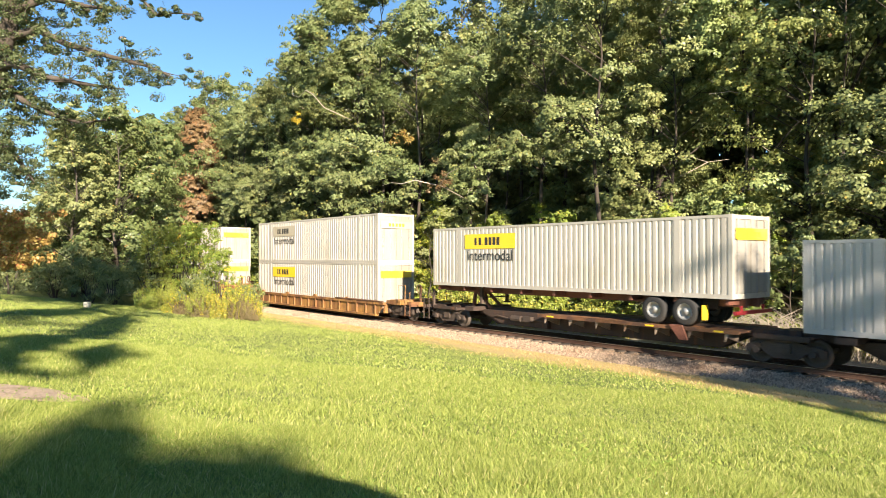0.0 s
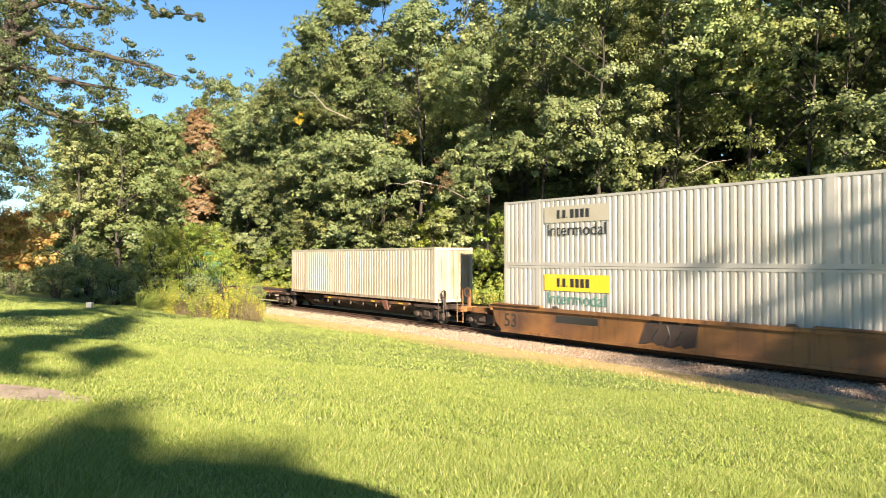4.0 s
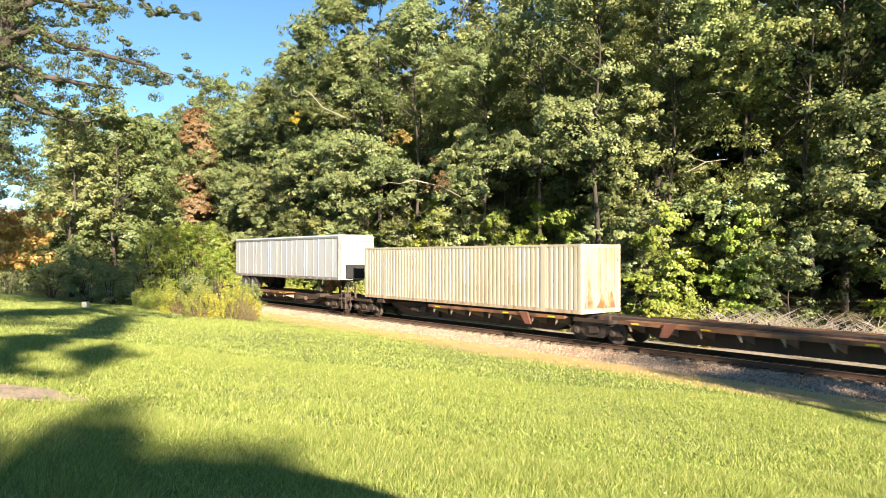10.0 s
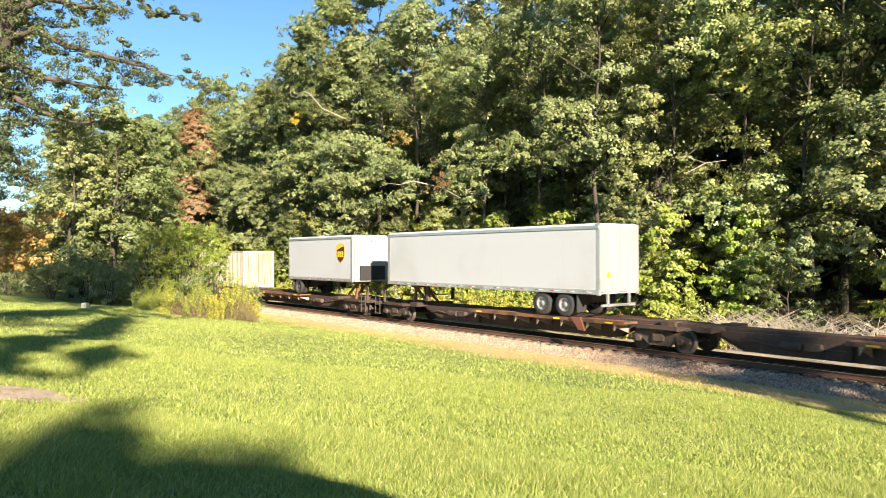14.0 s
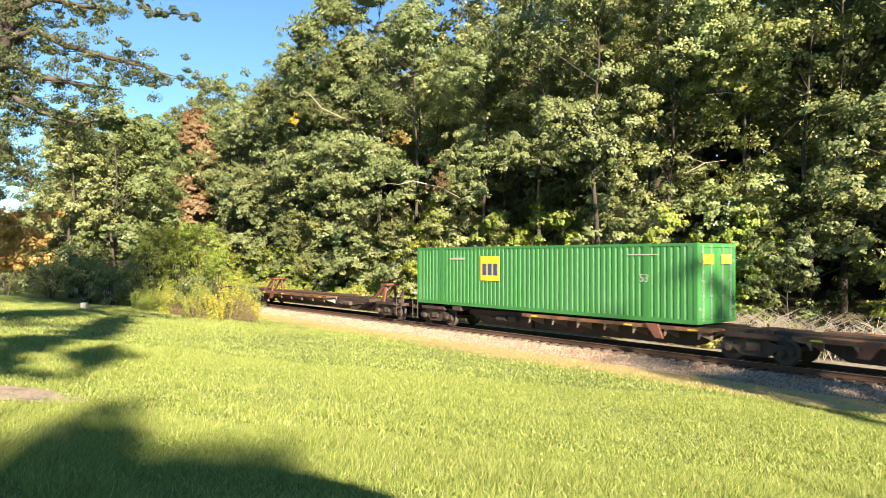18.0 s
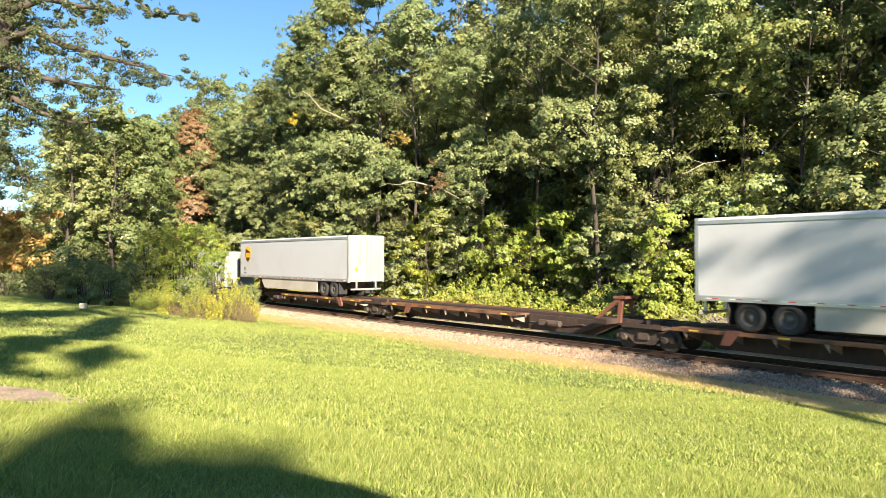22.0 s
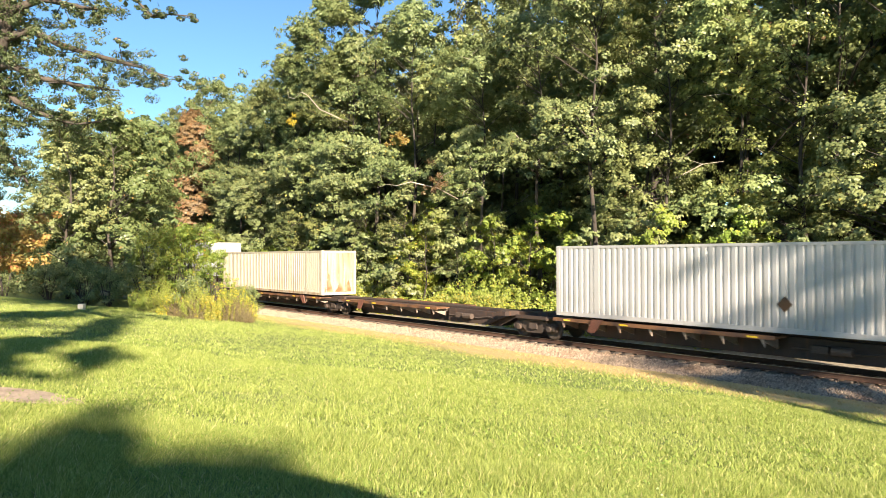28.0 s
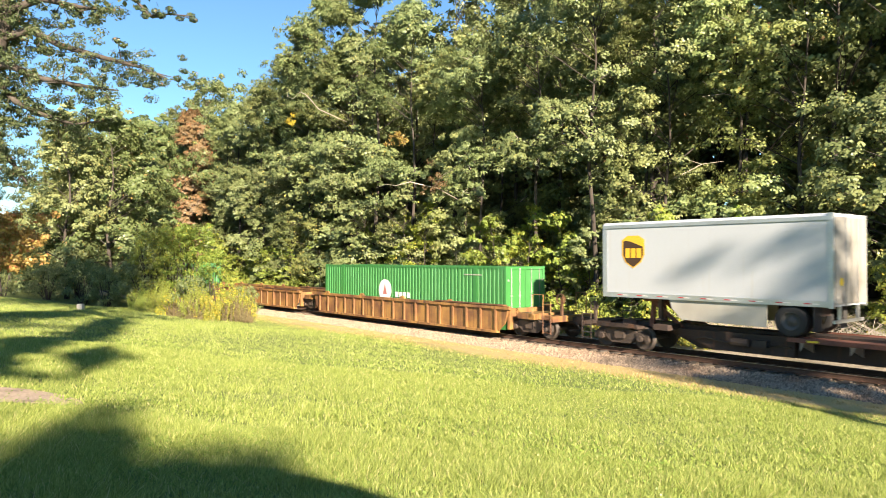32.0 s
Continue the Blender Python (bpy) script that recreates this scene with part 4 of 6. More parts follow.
        li = part("bare_limb", Geo().tube(pts, [0.045 - 0.033 * i / (n - 1) for i in range(n)], 8, False), M["pale_bark"], ob, "bleached bare limb", True)
        li.matrix_basis = ob.matrix_world.inverted() @ TRACK
    stand(autumn, -62, 8.3, 1.2, "a")
    # the wood goes on behind
    r = np.random.default_rng(15)
    n = 4000
    cs = np.stack([r.uniform(-210, 100, n), r.uniform(33, 44, n), 0.5 + 27 * r.random(n) ** 1.1, r.uniform(1.6, 2.8, n)], -1)
    ob = tagged(new("deep_wood", quads("deep_wood", *leaf_cloud(r, cs, 62, 1.5), M["leaf"])), "dark leaves of the deeper wood", "wood", kind="stuff")
    ob.matrix_world = TRACK
    # pale brush and dead stalks
    brush = Geo()
    for i in range(800):
        x, y, w = rng.uniform(10.5, 21), rng.uniform(4.2, 7.5), rng.uniform(0, 6.28)
        ln = rng.uniform(0.4, 1.9)
        brush.tube([(x, y, -0.42), (x + 0.35 * ln * math.cos(w), y + 0.3 * ln * math.sin(w), -0.4 + 0.65 * ln), (x + 0.9 * ln * math.cos(w), y + 0.7 * ln * math.sin(w), -0.4 + 0.9 * ln)], [0.016, 0.012, 0.004], 4, False)
    ob = tagged(new("brush", brush.mesh("brush", M["pale_bark"])), "pale dead stalks and brush beyond the track", "brush", kind="stuff")
    ob.matrix_world = TRACK
    # understory at the edge of the wood
    small = [edge_tree(101 + i, h, 0.7, w, 20, 0.125, m, trunk_r=0.06, pads=3, pad_r=(0.35, 0.62), thick=0.5, per=18, clumps=8, sided=0.45, dead=0) for i, (h, w, m) in enumerate((
        (6.5, 2.0, "leaf_h"), (5.5, 1.8, "leaf_h"), (7.5, 2.2, "leaf"), (5.0, 1.7, "leaf_d")))]
    s = -60.0
    while s < 32:
        k = rng.random()
        me = small[3] if k > 0.985 else small[0] if k > 0.7 else rng.choice(small[1:3])
        if -10.5 < s < -5 and rng.random() < 0.6:
            s += 2.0
            continue
        plant(me, "sapling", "young broadleaf tree with light green leaves under the wood", "tree", on_track(s, 8.6 + rng.uniform(-0.9, 1.6), -0.4), rng.uniform(0, 360), rng.uniform(0.7, 1.25), "saplings at the wood's edge")
        s += rng.uniform(1.6, 3.0) if s < 6.5 else rng.uniform(3.0, 5.5)
    # weeds and vines along the far side of the track, leaves turned sunward to brighten them
    r = np.random.default_rng(17)
    # the undergrowth's dark leaf colour paints in the shade inside the wood
    for name, n, y0, deep, high, mm, lab in (("weeds", 5400, 4.0, 3.0, 1.05, "weed", "waist-high yellow-green weeds beyond the track"), ("vines", 4200, 6.2, 2.6, 2.0, "leaf_h", "bright green vines and brambles at the wood's foot"), ("undergrowth", 1500, 9.5, 5.5, 3.0, "leaf_f", "undergrowth inside the wood, shade put into its leaf colour")):
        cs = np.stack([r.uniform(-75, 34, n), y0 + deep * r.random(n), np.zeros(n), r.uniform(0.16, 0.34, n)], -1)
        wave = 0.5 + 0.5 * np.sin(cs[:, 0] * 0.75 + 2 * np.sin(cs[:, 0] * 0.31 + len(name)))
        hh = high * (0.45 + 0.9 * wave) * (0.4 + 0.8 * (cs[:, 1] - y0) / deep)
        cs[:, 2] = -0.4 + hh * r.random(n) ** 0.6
        cs = cs[(cs[:, 0] < 12) | (cs[:, 1] > 5.4)]
        if name == "vines":
            cs = cs[(cs[:, 0] < 9) | (r.random(len(cs)) < 0.6)]
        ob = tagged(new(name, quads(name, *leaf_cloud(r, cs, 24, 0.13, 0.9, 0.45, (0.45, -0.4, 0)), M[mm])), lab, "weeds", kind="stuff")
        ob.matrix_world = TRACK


def build_left_side():
    rng = random.Random(9)
    # trees on the lawn's side of the line, which hide the track
    near = [edge_tree(121 + i, h, b, w, 56, 0.18, m, trunk_r=0.16, pad_r=(0.65, 1.05), thick=0.6, per=20, clumps=8, sided=0.55, gap=3, dead=3) for i, (h, b, w, m) in enumerate((
        (15, 1.4, 4.2, "leaf_n"), (13.5, 1.0, 4.0, "leaf_n"), (14.5, 1.2, 3.8, "leaf")))]
    for x, y, k, sc in ((-27.8, 52, 2, 0.98), (-24.6, 52, 1, 1.08), (-24.5, 58, 0, 1.02), (-29.6, 57, 0, 0.95), (-30, 64, 0, 1.1), (-33.5, 67, 1, 1.1)):
        plant(near[k], "tree", "broadleaf tree with leaves down to the lawn's edge", "tree", spot(x, y) - Vector((0, 0, 0.1)), rng.uniform(0, 360), sc, "trees beside the lawn")
    shrubs = [shrub_meshes(141, 3.4, 1.5, 60, 70, 0.13, "leaf"), shrub_meshes(142, 5.4, 1.35, 110, 60, 0.12, "leaf_h", (0.16, 0.34)), stalk_meshes(143, 70, 2.4, 1.15, 0.085, "golden"), stalk_meshes(144, 60, 1.4, 0.95, 0.085, "golden"), stalk_meshes(145, 60, 2.4, 1.2, 0.09, "leaf_h"), stalk_meshes(146, 70, 1.2, 1.0, 0.07, "dry")]
    for x, y, k, sc in ((-18.4, 44.5, 1, 0.95), (-16.3, 43.6, 1, 1.0), (-15.2, 43, 1, 1.05), (-17.2, 45, 1, 1.05), (-13.5, 41.5, 1, 0.75), (-12.0, 40, 2, 0.95), (-11.6, 39.2, 2, 0.7), (-11.2, 39.4, 3, 0.9), (-12.6, 38.4, 3, 1.0), (-13.6, 39, 4, 0.85),
                        (-19.0, 45, 0, 1.1), (-16.6, 42, 4, 0.9), (-18.0, 42, 4, 0.6), (-14.6, 41, 0, 0.7), (-15.6, 40.6, 3, 0.9), (-11.5, 41, 0, 0.6), (-11.4, 38.9, 5, 1.0), (-13.3, 38.6, 5, 0.9), (-11.0, 38.6, 5, 0.7), (-14.8, 39.8, 5, 0.8), (-21.5, 45, 0, 0.8), (-24, 47, 0, 0.9), (-27, 48, 0, 0.8), (-30, 48, 0, 0.8), (-33, 49, 0, 0.9)):
        plant(shrubs[k], "shrub", ("leafy green shrub at the lawn's edge", "tall yellow-green shrub before the track", "bushy yellow-green weeds before the track", "low clump of yellow weeds in the grass", "upright green weeds before the track", "dry brown stalks at the foot of the weeds")[k], "shrub", spot(x, y), rng.uniform(0, 360), sc, "shrubs beside the track")
    # the wood behind these trees
    r = np.random.default_rng(19)
    n = 800
    cs = np.stack([r.uniform(-95, -40, n), r.uniform(62, 80, n), 1.0 + 6 * r.random(n), r.uniform(1.2, 2.0, n)], -1)
    tagged(new("deep_wood", quads("deep_wood", *leaf_cloud(r, cs, 50, 0.7), M["leaf_e"])), "dark leaves of the wood beyond the lawn", "wood", kind="stuff")
    # low leaves coloured dark in place of the shade under these trees
    n = 380
    yy = r.uniform(53, 63, n)
    cs = np.stack([-yy * r.uniform(0.45, 0.8, n), yy, 0.9 + 5.5 * r.random(n), r.uniform(0.7, 1.3, n)], -1)
    tagged(new("undergrowth", quads("undergrowth", *leaf_cloud(r, cs, 55, 0.3), M["leaf_f"])), "undergrowth below the trees, shade put into its leaf colour", "undergrowth", kind="stuff")
    # the oak at the lawn's corner, its limbs hanging into view
    oak = thing("oak_tree", "large oak with grey bark and drooping leafy limbs", "tree")
    g = Geo()
    g.tube([(-13.9, 18.6, 1.2), (-13.4, 18.7, 4.5), (-12.35, 18.9, 8), (-11.95, 19, 10), (-11.85, 19.1, 13), (-12.2, 19.1, 16)], [0.34, 0.29, 0.24, 0.21, 0.16, 0.07], 12)
    limbs = [[(-12.75, 18.9, 7.7), (-12.0, 19, 8.25), (-11.6, 19, 7.8), (-10.9, 19, 7.45), (-10.1, 19.2, 7.2), (-9.4, 19.2, 7.3)],
             [(-12.3, 18.95, 9.4), (-11.2, 19, 9.75), (-10.4, 19, 9.35), (-9.2, 19, 9.0), (-8.2, 19, 8.75), (-7.5, 19, 8.45)],
             [(-12.1, 19, 10.2), (-11, 19.2, 10.7), (-10, 19.3, 10.5), (-9.2, 19.3, 10.4)],
             [(-11.9, 19.1, 12.5), (-10.3, 19, 12.0), (-8.6, 19, 10.9), (-7.95, 19, 10.15), (-7.4, 19, 10.2), (-6.8, 19, 10.15)],
             [(-12.9, 18.9, 7.2), (-12.3, 19.3, 6.6), (-11.9, 19.5, 6.1), (-11.6, 19.6, 5.6)],
             [(-12.5, 18.9, 8.6), (-11.6, 18.6, 8.7), (-10.6, 18.5, 8.3), (-9.5, 18.5, 8.1), (-8.6, 18.6, 8.0)]]
    r = np.random.default_rng(31)
    cl = []
    for k, li in enumerate(limbs):
        g.tube(li, [0.13 - 0.11 * i / (len(li) - 1) if k != 3 else 0.07 - 0.06 * i / (len(li) - 1) for i in range(len(li))], 7, False)
        for i in range(1, len(li)):
            if k == 3 and i < 3:
                continue
            a, b = Vector(li[i - 1]), Vector(li[i])
            for j in range(19 if k != 3 else 5):
                q = a.lerp(b, r.random()) + Vector((r.normal(0, 0.3), r.normal(0, 0.4), r.normal(-0.05, 0.28))) * (1 if k != 3 else 0.35)
                cl.append((*q, r.uniform(0.12, 0.27) if k != 3 else 0.13))
                if j % 3 == 0:
                    g.tube([a.lerp(b, 0.5), tuple(q)], [0.018, 0.005], 4, False)
    for i in range(200):
        cl.append((r.uniform(-13.4, -11.6), r.uniform(18.4, 20), r.uniform(5.2, 11), r.uniform(0.15, 0.35)))
    # upper crown lies out of view, spread wide to shade the left trees and lawn
    top = [(r.normal(-12, 2.4), r.normal(19, 1.8), r.uniform(12.0, 17), r.uniform(0.6, 1.1)) for i in range(240)] + [(r.uniform(-19, -13.6), r.uniform(16.5, 23), r.uniform(9.5, 17), r.uniform(0.6, 1.1)) for i in range(200)]
    part("trunk", g, M["bark"], oak, "", True)
    part("crown", quads("crown", *leaf_cloud(r, np.array(cl), 95, 0.068, 0.6, 0.5), M["leaf_o"]), None, oak)
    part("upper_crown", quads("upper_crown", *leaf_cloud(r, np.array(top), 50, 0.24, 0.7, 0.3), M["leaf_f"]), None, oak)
    # a small tree with orange leaves under it
    c2 = np.array([(r.normal(-13.7, 0.5), r.normal(22, 0.5), r.uniform(3.2, 5.0), r.uniform(0.15, 0.35)) for i in range(120)])
    small = thing("small_tree", "small tree with orange and yellow autumn leaves", "tree")
    part("trunk", Geo().tube([(-14.6, 22, 1.0), (-14.4, 22, 3.0), (-14.1, 22, 5.0)], [0.07, 0.05, 0.02], 7), M["bark"], small, "", True)
    part("crown", quads("crown", *leaf_cloud(r, c2, 60, 0.11, 0.7, 0.3), M["leaf_d"]), None, small)
    # bare soil worn into the lawn
    pts = [(-6.0 + 1.15 * (1 + 0.16 * math.sin(3 * a + 1)) * math.cos(a), 9.05 + 0.72 * (1 + 0.2 * math.sin(2 * a)) * math.sin(a)) for a in np.linspace(0, 6.283, 40)[:-1]]
    hz = lawn_height(np.array([p[0] for p in pts]), np.array([p[1] for p in pts])) + 0.012
    bare = Geo()
    bare.v = [(x, y, float(z)) for (x, y), z in zip(pts, hz)] + [(-6.0, 9.05, float(spot(-6.0, 9.05).z) + 0.03)]
    bare.f = [(i, (i + 1) % 39, 39) for i in range(39)]
    tagged(new("soil_patch", bare.mesh("soil_patch", M["soil"], True)), "patch of bare dry soil in the lawn", "soil", kind="structure")
    # short white post at the edge of the lawn
    post = thing("post", "short weathered white marker post in the lawn", "post")
    part("shaft", Geo().beam([(-0.14, 0), (0.14, 0), (0.14, 0.3), (0.1, 0.36), (-0.1, 0.36), (-0.14, 0.3)], -0.14, 0.14), M["post"], post)
    post.matrix_world = Matrix.Translation(spot(-19.3, 37.5) - Vector((0, 0, 0.05)))


def build_behind():
    """Unseen trees and an umbrella added behind and beside the camera, placed and shaped to cast the shadows on the
    lawn and the train.
    """
    lab = "unseen broadleaf tree added to shade the lawn"
    plant(tree_meshes(219, 9.3, 5.4, 1.35, 100, 50, 0.3, "leaf_e", trunk_r=0.16, clump_r=(0.45, 0.8)), "tree", lab, "tree", spot(4.25, -14.97), 0)
    plant(tree_meshes(203, 17.6, 9.0, 0.5, 240, 40, 0.28, "leaf_e", trunk_r=0.3, lean=0.5, clump_r=(0.22, 0.4)), "tree", lab, "tree", spot(0.4, -10), 0)
    plant(tree_meshes(205, 11.0, 9.7, 0.45, 30, 34, 0.24, "leaf_e", trunk_r=0.08, clump_r=(0.2, 0.34)), "tree", lab, "tree", spot(1.68, -9.5), 0)
    plant(tree_meshes(206, 16.5, 13.4, 0.9, 36, 26, 0.3, "leaf_e", trunk_r=0.2, clump_r=(0.4, 0.7)), "tree", lab, "tree", spot(-1.93, -10.85), 0)
    lab = "unseen broadleaf tree added to shade the line"
    plant(tree_meshes(202, 17.4, 11.0, 3.6, 48, 26, 0.42, "leaf", trunk_r=0.3, clump_r=(0.7, 1.2)), "tree", lab, "tree", spot(22.8, -8.7), 10)
    plant(tree_meshes(204, 6.7, 0.8, 5.6, 160, 80, 0.45, "leaf", trunk_r=0.2), "tree", lab, "tree", spot(26.0, -4.1), 30)
    plant(tree_meshes(208, 8.7, 7.4, 2.4, 80, 40, 0.3, "leaf", trunk_r=0.12, clump_r=(0.3, 0.5)), "tree", lab, "tree", spot(17.0, 1.4), 0)
    # unseen stand-in, sized and placed to cast the round shadow on the lawn
    um = thing("garden_umbrella", "unseen round canvas umbrella on a pole, added to cast a shadow", "umbrella")
    part("pole", Geo().tube([(0, 0, 0), (0, 0, 2.75)], 0.025, 10), M["alu"], um)
    part("foot", Geo().spun([(0.0, 0.0), (0.28, 0.0), (0.28, 0.06), (0.05, 0.09), (0.0, 0.09)], (0, 0, 0), "z", 20), M["stone"], um)
    can = Geo()
    can.spun([(2.5, 2.2), (2.5, 2.26), (1.3, 2.62), (0.05, 2.78), (0.03, 2.72), (1.3, 2.58), (2.5, 2.2)], (0, 0, 0), "z", 32)
    part("canopy", can, M["canvas"], um)
    for i in range(8):
        w = i * math.pi / 4
        part("rib", Geo().tube([(0.03 * math.cos(w), 0.03 * math.sin(w), 2.7), (1.3 * math.cos(w), 1.3 * math.sin(w), 2.56), (2.46 * math.cos(w), 2.46 * math.sin(w), 2.2)], 0.012, 5), M["bark"], um)
    um.matrix_world = Matrix.Translation(spot(0.02, -1.75))


build_ground()
build_track()
build_grass()
build_woods()
build_left_side()
build_behind()


# ---- the train: lengths along it are counted from one fixed mark ----
def way(t):
    """How far the train has gone at t seconds; it gathers speed gently."""
    u = (t - 16) / 16
    return 16 * (23.283 * u + 0.4515 * u * u - 0.032 * u ** 3 - 0.034 * u ** 4)


TRAIN = []  # (thing, offset along the train, height, turn)


def lettering(text, size, material, name, parent, x, y, z, label="", flip=False):
    """Words standing on a side wall."""
    cu = bpy.data.curves.new(name, "FONT")
    cu.body, cu.size, cu.align_x, cu.align_y, cu.extrude = text, size, "CENTER", "CENTER", 0.002
    tmp = bpy.data.objects.new(name, cu)
    me = bpy.data.meshes.new_from_object(tmp)
    me.materials.clear()
    me.materials.append(material)
    ob = part(name, me, None, parent, label)
    ob.matrix_basis = pose(x, y, z, 90, 0, 180 if flip else 0)
    bpy.data.objects.remove(tmp)
    bpy.data.curves.remove(cu)
    return ob


CACHE = {}


def shared(key, make):
    if key not in CACHE:
        CACHE[key] = make()
    return CACHE[key]


# -- running gear --
def frame_outline():
    return [(-1.25, 0.36), (-1.25, 0.60), (-1.05, 0.68), (-0.75, 0.68), (-0.42, 0.80), (0.42, 0.80), (0.75, 0.68), (1.05, 0.68), (1.25, 0.60), (1.25, 0.36), (1.08, 0.36), (1.05, 0.50), (0.80, 0.52), (0.42, 0.24), (-0.42, 0.24), (-0.80, 0.52), (-1.05, 0.50), (-1.08, 0.36)]


def add_truck(parent, x):
    """A two-axle freight truck under a car, at x."""
    truck = part("truck", shared("bolster", lambda: Geo().box(-0.22, 0.22, -1.16, 1.16, 0.42, 0.72).box(-0.5, 0.5, -0.35, 0.35, 0.6, 0.8).mesh("truck", M["steel"])), None, parent, "cast steel two-axle truck")
    truck.matrix_basis = pose(x, 0, 0)

    def side(y):
        g = Geo().slab(frame_outline(), y - 0.07, y + 0.07)
        for dx in (-0.89, 0.89):
            g.spun([(0.0, -0.12), (0.11, -0.12), (0.13, -0.06), (0.13, 0.06), (0.0, 0.06)], (dx, y - 0.04 if y < 0 else y + 0.04, 0.46), "y", 12)
            g.box(dx - 0.16, dx + 0.16, y - 0.11, y + 0.11, 0.54, 0.66)
        return g.mesh("side_frame", M["steel"])

    for k in (-1, 1):
        part("side_frame", shared(("side", k), lambda: side(1.0 * k)), None, truck)
        for dx in (-0.14, 0.06, 0.22):
            sp = part("spring", shared("spring", lambda: Geo().spun([(0.0, 0), *[(0.065 if i % 2 else 0.05, 0.02 * i) for i in range(1, 12)], (0.0, 0.24)], (0, 0, 0), "z", 8).mesh("spring", M["wheel"])), None, truck)
            sp.matrix_basis = pose(dx - 0.05, k * 1.0, 0.27)
    for dx in (-0.89, 0.89):
        part("axle", shared(("axle", dx), lambda: Geo().tube([(dx, -1.05, 0.44), (dx, 1.05, 0.44)], 0.08, 10).mesh("axle", M["wheel"])), None, truck)
        for k in (-1, 1):
            wh = part("wheel", shared(("wheel", k), lambda: Geo().spun([(0.10, k * 0.10), (0.16, k * 0.09), (0.22, k * 0.03), (0.34, k * 0.02), (0.37, k * 0.07), (0.435, k * 0.07), (0.44, -k * 0.05), (0.468, -k * 0.06), (0.462, -k * 0.085), (0.36, -k * 0.08), (0.2, -k * 0.05), (0.10, -k * 0.05)], (0, 0, 0), "y", 28).mesh("wheel", M["wheel"], True)), None, truck)
            wh.matrix_basis = pose(dx, k * 0.76, 0.44)
    return truck


def add_coupler(parent, x, d):
    g = Geo().box(min(x, x + d * 1.15), max(x, x + d * 1.15), -0.12, 0.12, 0.72, 0.98)
    g.slab([(x + d * 1.1, 0.68), (x + d * 1.5, 0.72), (x + d * 1.5, 1.0), (x + d * 1.1, 1.02)], -0.2, 0.2)
    part("coupler", g, M["steel"], parent, "knuckle coupler")
    part("brake_hose", Geo().tube([(x + d * 0.8, -0.45, 0.8), (x + d * 1.2, -0.42, 0.45), (x + d * 1.7, -0.4, 0.42)], 0.03, 7), M["tyre"], parent)


def add_ladder(parent, x, y, z0, z1, material):
    g = Geo()
    for dx in (-0.22, 0.22):
        g.tube([(x + dx, y, z0), (x + dx, y, z1)], 0.022, 6)
    for i in range(3):
        z = z0 + 0.06 + i * (z1 - z0 - 0.12) / 2
        g.tube([(x - 0.22, y, z), (x + 0.22, y, z)], 0.018, 6)
    part("ladder", g, material, parent, "end steps")


def add_hitch(parent, x, d, material):
    """The stand that takes a trailer's kingpin; d is the way in which its strut leans."""
    g = Geo()
    for k in (-1, 1):
        g.beam([(k * 0.46 - 0.05, 0.9), (k * 0.46 + 0.05, 0.9), (k * 0.30 + 0.05, 1.9), (k * 0.30 - 0.05, 1.9)], x - 0.09, x + 0.09)
        g.slab([(x - d * 1.35, 0.95), (x - d * 1.15, 0.95), (x + d * 0.08, 1.85), (x - d * 0.12, 1.88)], k * 0.36 - 0.05, k * 0.36 + 0.05)
    g.box(x - 0.3, x + 0.3, -0.45, 0.45, 1.86, 1.96)
    part("trailer_hitch", g, material, parent, "raised trailer hitch")


